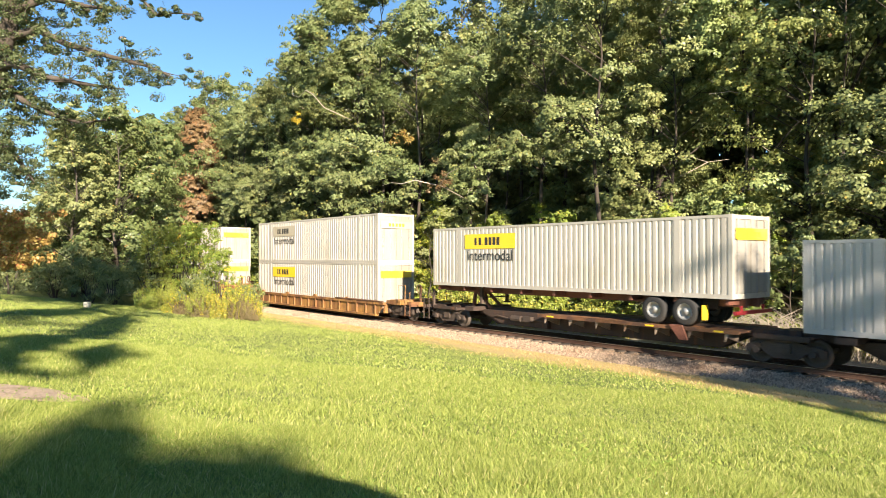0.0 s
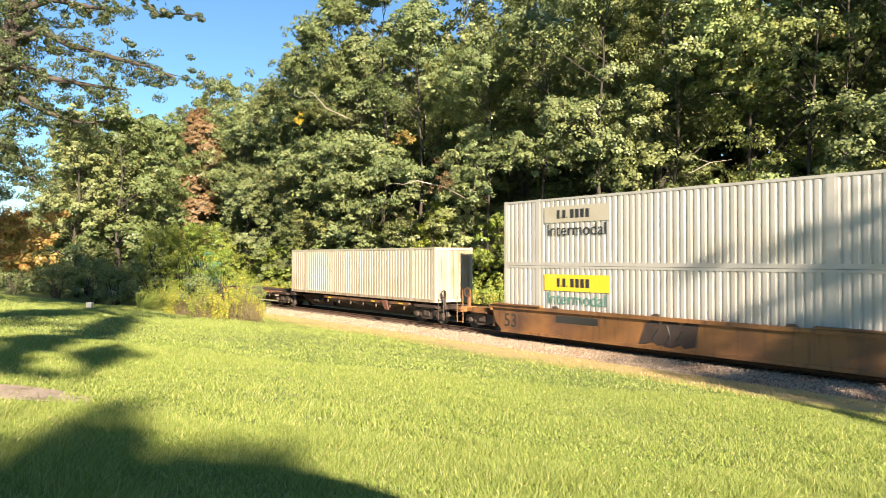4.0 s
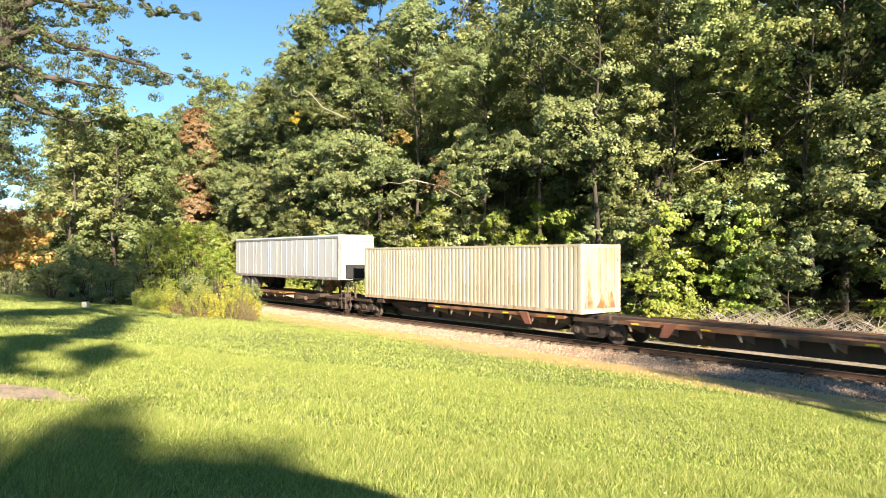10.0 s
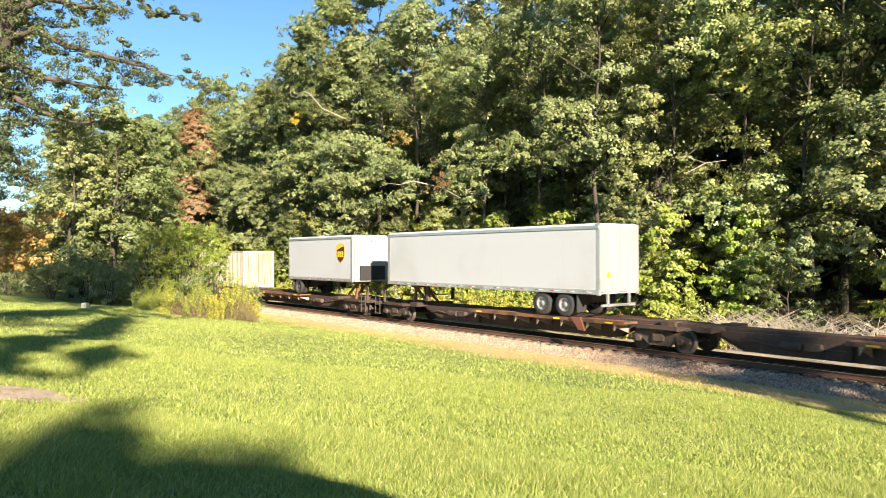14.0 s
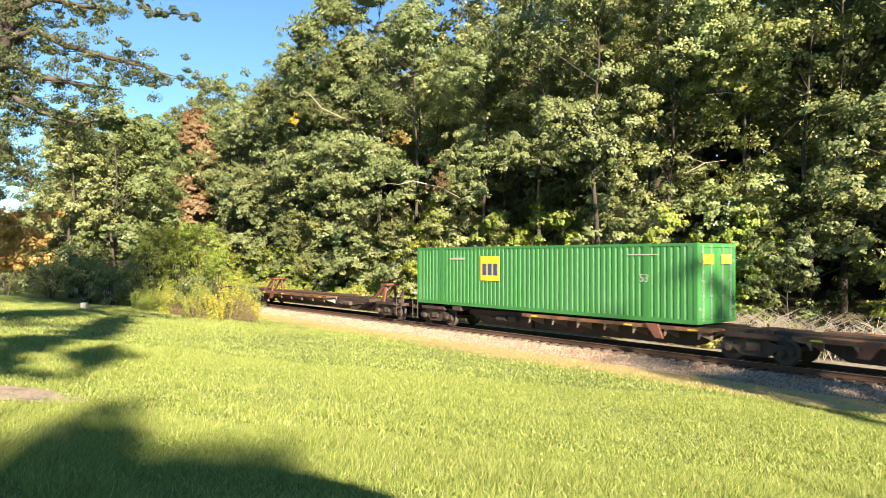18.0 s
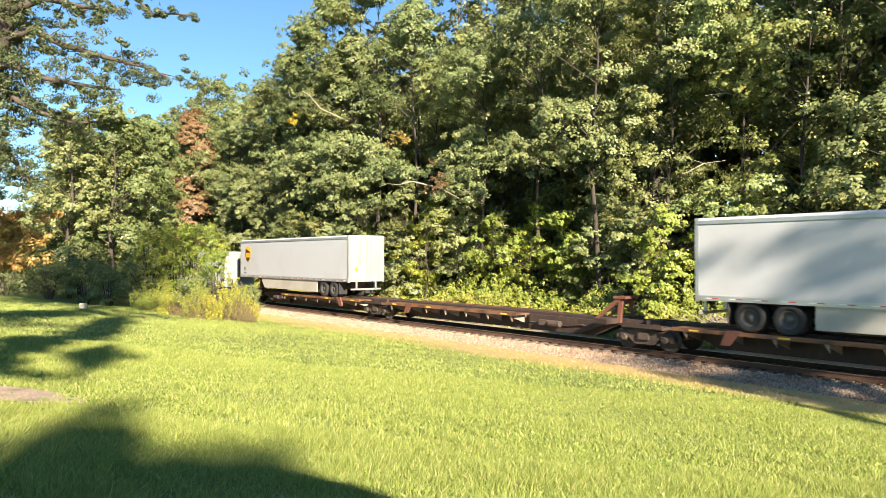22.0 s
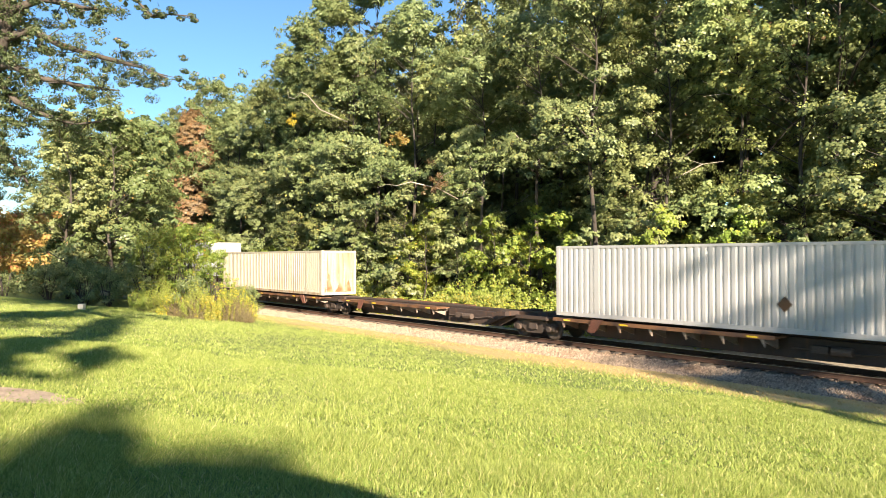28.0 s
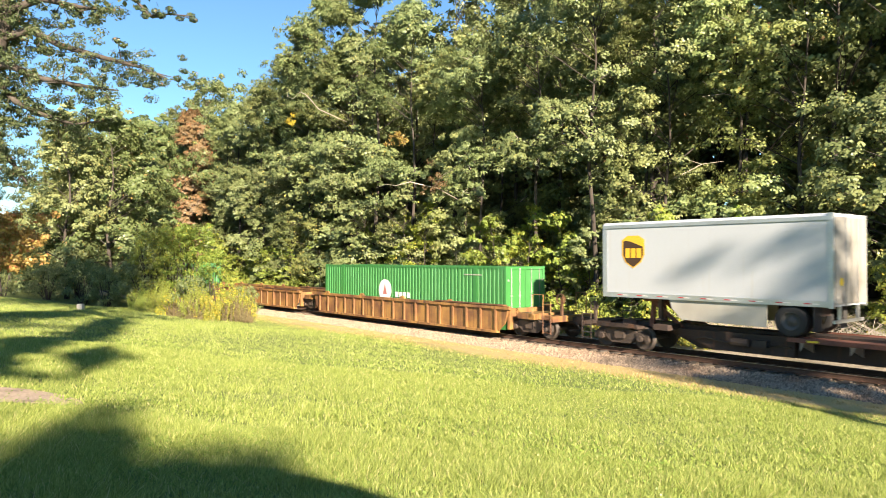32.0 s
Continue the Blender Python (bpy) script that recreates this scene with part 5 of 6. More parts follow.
# -- spine cars --
def spine_car(P, kind, lead, tail, deck="deck"):
    """One unit of an articulated spine car, from its rear joint at x = 0 to its front joint at x = P. kind A: tyre platform at the rear, B: at the front."""
    car = thing("spine_car", "rusty skeleton flat car with tyre platforms and gussets", "rail car", "spine cars of the train")
    flip = kind == "A"

    def X(x):
        return P - x if flip else x

    def sl(g, pts, y0, y1):
        return g.slab([(X(a), b) for a, b in pts], y0, y1)

    # deep centre sill, shallow over the trucks
    sill = sl(Geo(), [(-0.1, 0.82), (-0.1, 1.06), (P + 0.1, 1.06), (P + 0.1, 0.78), (P - 1.6, 0.78), (P - 2.6, 0.27), (2.9, 0.27), (1.7, 0.80)], -0.36, 0.36)
    part("centre_sill", sill, M["spine"], car, "deep rusty centre sill")
    web = sl(Geo(), [(2.2, 0.93), (6.4, 0.97), (6.4, 0.30), (3.6, 0.30), (2.2, 0.78)], -0.62, -0.40)
    sl(web, [(2.2, 0.93), (6.4, 0.97), (6.4, 0.30), (3.6, 0.30), (2.2, 0.78)], 0.40, 0.62)
    part("side_web", web, M["spine"], car)
    a, b = 6.5, P - 1.35
    for k in (-1, 1):
        y0, y1 = (-1.30, -0.5) if k < 0 else (0.5, 1.30)
        pl = part("tyre_platform", Geo().box(min(X(a), X(b)), max(X(a), X(b)), y0, y1, 0.93, 1.0), M["deck" if deck == "deck" else deck], car, "worn tyre platform")
        ye = k * 1.30
        edge = Geo().box(min(X(a), X(b)), max(X(a), X(b)), min(ye, ye + k * 0.05), max(ye, ye + k * 0.05), 0.89, 1.03)
        part("edge_channel", edge, M[deck], pl, "yellow-brown edge channel")
        stripe = Geo()
        for q in (0.06, 0.6, 0.9):
            xa = a + (b - a) * q
            stripe.box(min(X(xa), X(xa + 0.36)), max(X(xa), X(xa + 0.36)), min(ye + k * 0.052, ye + k * 0.058), max(ye + k * 0.052, ye + k * 0.058), 0.92, 0.98)
        tagged(part("reflector", stripe, M["yellow"], pl, "yellow reflector strips"), kind="stuff")
        for i in range(7):
            xa = a + 0.35 + i * (b - a - 0.9) / 6
            gs = Geo().beam([(k * 0.36, 0.93), (k * 1.27, 0.93), (k * 1.27, 0.80), (k * 0.36, 0.50)], min(X(xa), X(xa + 0.04)), max(X(xa), X(xa + 0.04)))
            # side-facing triangle added to read as the gusset's sunlit face
            gs.slab([(min(X(xa), X(xa + 0.17)), 0.89), (max(X(xa), X(xa + 0.17)), 0.89), (X(xa), 0.62)], min(k * 1.24, k * 1.28), max(k * 1.24, k * 1.28))
            part("gusset", gs, M["gusset"], car)
        # folding container pedestal
        xp = b - 2.3
        fl = sl(Geo(), [(xp - 0.32, 1.07), (xp + 0.2, 1.07), (xp + 0.42, 0.55), (xp + 0.10, 0.55)], min(k * 1.34, k * 1.42), max(k * 1.34, k * 1.42))
        part("pedestal", fl, M["redrust"], car, "folding container pedestal")
        xq = 1.9
        part("pedestal", Geo().box(min(X(xq - 0.3), X(xq + 0.3)), max(X(xq - 0.3), X(xq + 0.3)), min(k * 0.36, k * 1.28), max(k * 0.36, k * 1.28), 0.88, 1.08), M["spine"], car)
        pipe = Geo().tube([(X(2.9), k * 0.66, 0.62), (X(3.3), k * 0.7, 0.72), (X(4.1), k * 0.68, 0.60), (X(5.2), k * 0.66, 0.62), (X(6.3), k * 0.64, 0.62)], 0.03, 6)
        part("brake_pipe", pipe, M["steel"], car)
    part("brake_cylinder", Geo().tube([(X(4.4), -0.82, 0.66), (X(5.0), -0.82, 0.66)], 0.14, 10).box(min(X(5.1), X(5.6)), max(X(5.1), X(5.6)), -0.86, -0.64, 0.55, 0.78), M["steel"], car)
    for x, on, d in ((P, lead, 1), (0.0, tail, -1)):
        end = Geo().box(x - 0.85, x + 0.85, -1.25, 1.25, 0.82, 0.92)
        end.box(x - 0.9, x + 0.9, -1.3, -1.22, 0.86, 1.0).box(x - 0.9, x + 0.9, 1.22, 1.3, 0.86, 1.0)
        end.box(x - 0.3, x + 0.3, -0.5, 0.5, 0.80, 1.1)
        if on or d == 1:
            part("end_platform", end, M["spine"], car, "platform over the truck")
        if on:
            part("end_beam", Geo().box(min(x + d * 0.9, x + d * 1.75), max(x + d * 0.9, x + d * 1.75), -0.5, 0.5, 0.74, 1.02).box(min(x + d * 1.6, x + d * 1.72), max(x + d * 1.6, x + d * 1.72), -1.3, 1.3, 0.84, 1.0), M["spine"], car)
            add_coupler(car, x + d * 1.4, d)
            for y in (-1.33, 1.33):
                add_ladder(car, x + d * 1.45, y, 0.28, 1.35, M["steel"])
            part("brake_stand", Geo().box(x + d * 1.3 - 0.05, x + d * 1.3 + 0.05, -1.0, -0.9, 1.0, 1.75).spun([(0.16, -0.015), (0.2, -0.015), (0.2, 0.015), (0.16, 0.015), (0.16, -0.015)], (x + d * 1.3, -1.02, 1.6), "y", 16), M["steel"], car)
        if on or d == 1:
            add_truck(car, x)
    return car


# -- well cars --
def well_car(P, paint, ribbed, top, lead, tail):
    """One unit of a double-stack well car between truck centres x = 0 and x = P."""
    car = thing("well_car", "deep well car of worn brown painted steel" if not ribbed else "deep well car of rusty yellow painted steel with ribs", "rail car", "well cars of the train")
    low = 0.12
    for k in (-1, 1):
        y0, y1 = (k * 1.36, k * 1.44)
        side = Geo().slab([(1.25, low + 0.42), (1.75, low), (P - 1.75, low), (P - 1.25, low + 0.42), (P - 1.0, top - 0.02), (1.0, top - 0.02)], min(y0, y1), max(y0, y1))
        wall = part("side_wall", side, M[paint], car)
        part("top_chord", Geo().box(0.9, P - 0.9, min(k * 1.33, k * 1.53), max(k * 1.33, k * 1.53), top - 0.14, top), M[paint], wall, "flanged top chord")
        part("bottom_chord", Geo().box(1.7, P - 1.7, min(k * 1.30, k * 1.52), max(k * 1.30, k * 1.52), low - 0.02, low + 0.10), M[paint], wall)
        if ribbed:
            n = int((P - 3.6) / 0.98)
            for i in range(n + 1):
                x = 1.8 + i * (P - 3.6) / n
                rib = part("rib", shared(("rib", top, paint, k), lambda: Geo().box(-0.05, 0.05, min(k * 1.44, k * 1.52), max(k * 1.44, k * 1.52), low + 0.1, top - 0.14).mesh("rib", M[paint])), None, wall)
                rib.matrix_basis = pose(x, 0, 0)
            part("walkway", Geo().box(P - 6.2, P - 1.2, min(k * 1.30, k * 1.56), max(k * 1.30, k * 1.56), top + 0.02, top + 0.07), M["deck"], car)
            for i in range(4):
                g = part("guide", Geo().slab([(2.4 + i * 4, top), (2.9 + i * 4, top), (2.75 + i * 4, top + 0.14), (2.55 + i * 4, top + 0.14)], min(k * 1.36, k * 1.46), max(k * 1.36, k * 1.46)), M[paint], car)
        else:
            for q in (0.25, 0.5, 0.75):
                part("guide", Geo().slab([(P * q - 0.2, top), (P * q + 0.2, top), (P * q + 0.1, top + 0.1), (P * q - 0.1, top + 0.1)], min(k * 1.36, k * 1.46), max(k * 1.36, k * 1.46)), M["steel"], car)
            for x0 in (1.2, P - 4.2):
                part("walkway", Geo().box(x0, x0 + 3.0, min(k * 1.34, k * 1.6), max(k * 1.34, k * 1.6), top + 0.02, top + 0.08), M[paint], car)
    for i in range(5):
        x = 2.2 + i * (P - 4.4) / 4
        part("floor_beam", Geo().box(x - 0.14, x + 0.14, -1.36, 1.36, low, low + 0.12), M["spine"], car)
    for x, on, d in ((P, lead, 1), (0.0, tail, -1)):
        if d == 1 or on:
            g = Geo().box(x - 1.5, x + 1.5, -0.9, 0.9, 0.82, 1.0).box(x - 0.5, x + 0.5, -1.35, 1.35, 0.84, 1.1)
            part("end_platform", g, M[paint], car, "platform over the truck")
            add_truck(car, x)
        part("bulkhead", Geo().box(min(x - d * 1.0, x - d * 1.14), max(x - d * 1.0, x - d * 1.14), -1.36, 1.36, 0.3, top - 0.1), M[paint], car)
        if on:
            add_coupler(car, x + d * 1.2, d)
            part("end_sill", Geo().box(min(x + d * 1.4, x + d * 1.6), max(x + d * 1.4, x + d * 1.6), -1.4, 1.4, 0.8, 1.05), M[paint], car)
            for y in (-1.44, 1.44):
                add_ladder(car, x + d * 1.3, y, 0.28, 1.6, M[paint])
                part("handrail", Geo().tube([(x + d * 0.5, y, 1.05), (x + d * 0.5, y, 1.95), (x + d * 1.1, y, 1.95), (x + d * 1.1, y, 1.05)], 0.025, 6), M[paint], car)
            part("brake_stand", Geo().box(x + d * 1.5 - 0.05, x + d * 1.5 + 0.05, -0.75, -0.65, 1.0, 1.9).spun([(0.2, -0.015), (0.25, -0.015), (0.25, 0.015), (0.2, 0.015), (0.2, -0.015)], (x + d * 1.5, -0.78, 1.75), "y", 16), M["deck"], car)
    return car


def spray(car, P, top, seed, sets):
    """Sprayed paint shapes on the near wall of a well car: (start, end, colour, count)."""
    rng = random.Random(seed)
    for j, (x0, x1, colour, n) in enumerate(sets):
        g, dark = Geo(), Geo()
        w = (x1 - x0) / n
        for i in range(n):
            x, lift = x0 + w * (i + 0.5), rng.uniform(-0.06, 0.08)
            zl, zh, lean = 0.22 + lift, 1.10 + lift, rng.uniform(-0.2, 0.35) * w
            out = [(-0.62, 0.02), (-0.3, 0.0), (-0.05, 0.12), (0.2, -0.02), (0.62, 0.05), (0.55, 0.5), (0.66, 0.96), (0.2, 1.0), (0.05, 0.86), (-0.15, 1.04), (-0.6, 0.94), (-0.5, 0.45)]
            if colour == "black":
                zl, zh = 0.16 + rng.uniform(0, 0.16), 0.86 + rng.uniform(0, 0.26)
                out = [(a * 0.78, b) for a, b in out]
            pts = [(x + w * (a + rng.uniform(-0.07, 0.07)) + lean * (b - 0.5), zl + (zh - zl) * (b + rng.uniform(-0.05, 0.05))) for a, b in out]
            yy = -1.445 - 0.0012 * (j * 12 + i)
            g.poly([(a, yy, b) for a, b in pts])
            ring = pts + pts[:1]
            if colour != "black":
                for (xa, za), (xb, zb) in zip(ring, ring[1:]):
                    dark.tube([(xa, yy, za), (xb, yy, zb)], 0.016, 4, False)
                dark.tube([(x - 0.15 * w, yy, zl + 0.25), (x + 0.1 * w, yy, zl + 0.6)], 0.03, 4, False)
        part("sprayed_patch", g, M[colour], car, "spray-painted shapes")
        if dark.v:
            part("sprayed_outline", dark, M["black"], car)


# -- containers --
def corrugated(x0, x1, z0, z1, y, k, pitch=0.27, depth=0.036, axis="x"):
    """A corrugated wall from x0 to x1; k is the side it faces."""
    g = Geo()
    n = max(1, round((x1 - x0) / pitch))
    p = (x1 - x0) / n
    line = []
    for i in range(n):
        a = x0 + i * p
        line += [(a, 0.0), (a + 0.56 * p, 0.0), (a + 0.66 * p, depth), (a + 0.80 * p, depth)]
    line.append((x1, 0.0))
    for z in (z0, z1):
        for a, d in line:
            g.v.append((a, y - k * d, z) if axis == "x" else (y - k * d, a, z))
    m = len(line)
    g.f = [(i, i + 1, m + i + 1, m + i) for i in range(m - 1)]
    return g


def container(paint, label, L=16.3, H=2.88, logo="", flat=False, rail="", ends=""):
    c = thing("container", label, "container", "containers on the train")
    h, W = L / 2, 1.295
    post_m = M[rail or paint]
    for k in (-1, 1):
        if flat:
            wall = Geo().box(-h + 0.1, h - 0.1, min(k * (W - 0.05), k * (W - 0.02)), max(k * (W - 0.05), k * (W - 0.02)), 0.16, H - 0.1)
            sp = part("side_wall", wall, M[paint], c)
            for i in range(1, 27):
                x = -h + i * L / 27
                part("stud", shared(("stud", k), lambda: Geo().box(-0.022, 0.022, min(k * (W - 0.02), k * (W - 0.002)), max(k * (W - 0.02), k * (W - 0.002)), 0.16, H - 0.1).mesh("stud", M["stud"])), None, sp).matrix_basis = pose(x, 0, 0)
        else:
            sp = part("side_wall", shared(("corr", L, paint, k), lambda: corrugated(-h + 0.12, h - 0.12, 0.15, H - 0.08, k * (W - 0.012), k).mesh("side_wall", M[paint])), None, c)
        part("bottom_rail", Geo().box(-h + 0.05, h - 0.05, min(k * (W - 0.1), k * W), max(k * (W - 0.1), k * W), 0.0, 0.16), M["cream_door" if paint == "cream" else paint], c)
        part("top_rail", Geo().box(-h + 0.05, h - 0.05, min(k * (W - 0.08), k * W), max(k * (W - 0.08), k * W), H - 0.1, H), M[paint], c)
        for x in (-h + 0.08, h - 0.08):
            part("corner_post", Geo().box(x - 0.08, x + 0.08, min(k * (W - 0.14), k * (W + 0.003)), max(k * (W - 0.14), k * (W + 0.003)), 0.0, H + 0.012), post_m, c)
        for x in (-6.05, 6.05):
            part("lift_post", Geo().box(x - 0.13, x + 0.13, min(k * (W - 0.1), k * (W + 0.002)), max(k * (W - 0.1), k * (W + 0.002)), 0.0, H + 0.01), M[paint], c)
    part("roof", Geo().box(-h + 0.04, h - 0.04, -W + 0.03, W - 0.03, H - 0.05, H - 0.015), M[paint], c)
    part("floor", Geo().box(-h + 0.06, h - 0.06, -W + 0.06, W - 0.06, 0.06, 0.14), M["spine"], c)
    part("front_wall", corrugated(-W + 0.12, W - 0.12, 0.12, H - 0.08, -h + 0.02, -1, axis="y").mesh("front_wall", M[paint]), None, c)
    part("door_sill", Geo().box(h - 0.08, h + 0.0, -W + 0.14, W - 0.14, 0.0, 0.17), M[paint], c)
    part("door_header", Geo().box(h - 0.08, h, -W + 0.14, W - 0.14, H - 0.14, H), M[paint], c)
    for k in (-1, 1):
        y0, y1 = sorted((k * 0.012, k * (W - 0.145)))
        door = part("door", Geo().box(h - 0.07, h - 0.03, y0, y1, 0.18, H - 0.15), M[{"white": "door", "grey": "door", "trailer": "door", "cream": "cream_door", "blue": "pale"}.get(paint, paint)], c, "container door leaf")
        for q in (0.3, 0.72):
            y = k * W * q
            part("lock_rod", Geo().tube([(h - 0.005, y, 0.08), (h - 0.005, y, H - 0.06)], 0.02, 6).box(h - 0.03, h + 0.02, y - 0.05, y + 0.05, 0.95, 1.03).box(h - 0.03, h + 0.02, y - 0.05, y + 0.05, 1.5, 1.56), M["rim"], door)
        part("hinge", Geo().box(h - 0.03, h + 0.004, k * (W - 0.16) - 0.05, k * (W - 0.16) + 0.05, 0.5, 0.6).box(h - 0.03, h + 0.004, k * (W - 0.16) - 0.05, k * (W - 0.16) + 0.05, 2.2, 2.3), M["rim"], door)
    y = -(W + 0.003)
    if logo.startswith("yellow"):
        big = logo == "yellow_framed"
        # faded or fresh yellow sign with dark bars for its lettering, and the word below
        x0, x1, z0, z1 = (-h + 2.5, -h + 6.0, H - 1.05, H - 0.35)
        if big:
            z0, z1 = H - 1.25, H - 0.55
        sign = part("sign", Geo().box(x0, x1, y - 0.006, y, z0, z1), M["yellow" if logo != "yellow_faded" else "cream"], c, "yellow sign" if logo != "yellow_faded" else "faded cream sign")
        for xa, wd in ((0.72, 0.16), (0.93, 0.04), (1.02, 0.18), (1.25, 0.04), (1.45, 0.2), (1.72, 0.2), (1.99, 0.2), (2.26, 0.2)):
            xa += x0
            part("sign_bar", Geo().box(xa, xa + wd, y - 0.010, y - 0.006, z0 + 0.17, z1 - 0.17 if wd > 0.1 else z0 + 0.24), M["black"], sign, "dark bar of lettering")
        if big:
            fr = Geo().box(x0 - 0.06, x1 + 0.06, y - 0.004, y, z1, z1 + 0.06).box(x0 - 0.06, x1 + 0.06, y - 0.004, y, z0 - 0.06, z0).box(x0 - 0.06, x0, y - 0.004, y, z0, z1).box(x1, x1 + 0.06, y - 0.004, y, z0, z1)
            part("sign_frame", fr, M["black"], sign)
        else:
            lettering("Intermodal", 0.72, M["black" if logo != "yellow_green" else "teal_text"], "lettering", c, (x0 + x1) / 2, y - 0.004, z0 - 0.34, "painted word")
        part("end_sign", Geo().box(h + 0.024, h + 0.028, -W + 0.2, W - 0.2, H - 0.85, H - 0.45), M["yellow" if logo != "yellow_faded" else "cream"], c, "yellow sign on the doors" if logo != "yellow_faded" else "faded sign on the doors")
        eb = Geo()
        for i in range(5):
            eb.box(h + 0.028, h + 0.031, -0.55 + i * 0.24, -0.55 + i * 0.24 + 0.15, H - 0.75, H - 0.56)
        part("end_sign_bars", eb, M["gold"], c)
    if logo.startswith("square"):
        xs = {"square_a": h - 7.1, "square_b": -h + 5.0, "square_c": -h + 6.0}[logo]
        ww, hh = (1.3, 1.15) if logo != "square_c" else (1.9, 1.5)
        sq = part("sign", Geo().box(xs, xs + ww, y - 0.006, y, H - 0.75 - hh + 0.3, H - 0.45), M["yellow"], c, "yellow square sign")
        for i in range(3):
            bar = Geo().box(xs + 0.14 + i * 0.37, xs + 0.42 + i * 0.37, y - 0.010, y - 0.006, H - 1.35, H - 0.8)
            part("sign_bar", bar, M["brown_decal"] if logo == "square_a" else M["navy"], sq, "dark bar of lettering")
        if logo == "square_a":
            part("placard", Geo().slab([(xs + ww + 0.55, H - 1.55), (xs + ww + 0.95, H - 1.15), (xs + ww + 0.55, H - 0.75), (xs + ww + 0.15, H - 1.15)], y - 0.006, y), M["tape"], c, "pale diamond placard")
        else:
            part("stencil_bar", Geo().box(xs - 2.3, xs - 1.1, y - 0.004, y, H - 0.62, H - 0.52), M["stencil"], c, "faint stencilled mark")
        lettering("53", 0.42, M["stencil"], "lettering", c, h - 2.2, y - 0.004, H - 1.3, "painted number")
        for k in (-1, 1):
            part("end_sign", Geo().box(h + 0.024, h + 0.028, k * 0.62 - 0.33, k * 0.62 + 0.33, H - 0.75, H - 0.4), M["yellow"], c)
    if logo == "round":
        part("sign", Geo().spun([(0.0, 0.0), (0.62, 0.0), (0.62, 0.006), (0.0, 0.006)], (-1.5, y - 0.006, H - 1.4), "y", 24), M["tape"], c, "round white sign")
        part("sign_mark", Geo().slab([(-1.72, H - 1.62), (-1.3, H - 1.62), (-1.42, H - 1.3), (-1.5, H - 1.02), (-1.6, H - 1.3)], y - 0.012, y - 0.006), M["faded_red"], c)
        b = Geo()
        for i in range(4):
            b.box(-0.5 + i * 0.36, -0.24 + i * 0.36, y - 0.006, y, H - 1.75, H - 1.45)
        part("sign_bars", b, M["tape"], c, "white bars of lettering")
    if logo == "stripe":
        pit = (L - 0.24) / round((L - 0.24) / 0.27)
        for i0, i1, mm, lab in ((5, 9, "deep_blue", "dark blue upright stripe"), (9, 15, "pale", "pale upright stripe")):
            part("stripe", corrugated(-h + 0.12 + i0 * pit, -h + 0.12 + i1 * pit, 0.17, H - 0.11, -(W - 0.008), -1), M[mm], c, lab)
        part("sign_bars", corrugated(-h + 0.12 + 17 * pit, -h + 0.12 + 38 * pit, H - 1.5, H - 0.95, -(W - 0.006), -1), M["deep_blue"], c, "dark faded band of lettering")
        part("placard", Geo().box(h - 1.1, h - 0.6, y - 0.006, y, 0.7, 1.05), M["brown_decal"], c, "brown placard")
        for i, (ya, yb, za, zb, mm) in enumerate(((-1.1, -0.35, H - 0.95, H - 0.3, "navy"), (0.15, 0.85, H - 0.95, H - 0.3, "navy"), (-1.12, -0.4, 0.95, 1.45, "cream"), (-1.12, -0.4, 0.35, 0.8, "cream"))):
            part("end_panel", Geo().box(h + 0.024, h + 0.028, ya, yb, za, zb), M[mm], c, "dark blue square" if mm == "navy" else "pale panel")
    if label.startswith("rust-stained"):
        st = random.Random(12)
        for k, (yc, zt, wd) in enumerate(((-0.75, 1.5, 0.3), (0.1, 0.8, 0.4), (0.72, 0.95, 0.32))):
            pts = [(yc - wd * st.uniform(0.8, 1.1), 0.2), (yc + wd * st.uniform(0.8, 1.1), 0.2)]
            pts += [(yc + wd * (1 - q) * st.uniform(0.7, 1.0) + 0.03, 0.2 + (zt - 0.2) * q) for q in (0.2, 0.4, 0.6, 0.8)] + [(yc, zt)]
            pts += [(yc - wd * (1 - q) * st.uniform(0.7, 1.0) - 0.03, 0.2 + (zt - 0.2) * q) for q in (0.8, 0.6, 0.4, 0.2)]
            part("rust_stain", Geo().poly([(h - 0.0265 + 0.0004 * k, a, b) for a, b in pts]), M["rust_stain"], c, "brown rust stain")
    if flat:
        lettering("53", 0.42, M["black"], "lettering", c, h - 0.75, y - 0.002, 0.55, "painted number")
        for xa, wd, za in ((h - 3.4, 0.55, H - 0.62), (h - 2.5, 0.7, H - 0.55), (-h + 7.4, 0.6, H - 0.6), (-h + 8.6, 0.5, H - 0.6)):
            part("sign_bar", Geo().box(xa, xa + wd, y - 0.005, y, za, za + 0.09), M["rim"], c, "faint bar of lettering")
    if logo == "diamond":
        part("placard", Geo().slab([(1.35, 0.66), (1.59, 0.92), (1.35, 1.18), (1.11, 0.92)], y - 0.005, y), M["brown_decal"], c, "dark diamond placard")
    elif paint == "grey":
        for xa in (h - 3.0, h - 2.75):
            part("sticker", Geo().box(xa, xa + 0.18, y - 0.005, y, 1.75, 1.95), M["navy"], c, "small dark sticker")
    if paint.startswith(("green", "blue")):
        part("number_bars", Geo().box(h - 2.9, h - 1.6, y - 0.004, y, H - 0.43, H - 0.38), M["stencil"], c, "small stencilled mark")
    return c


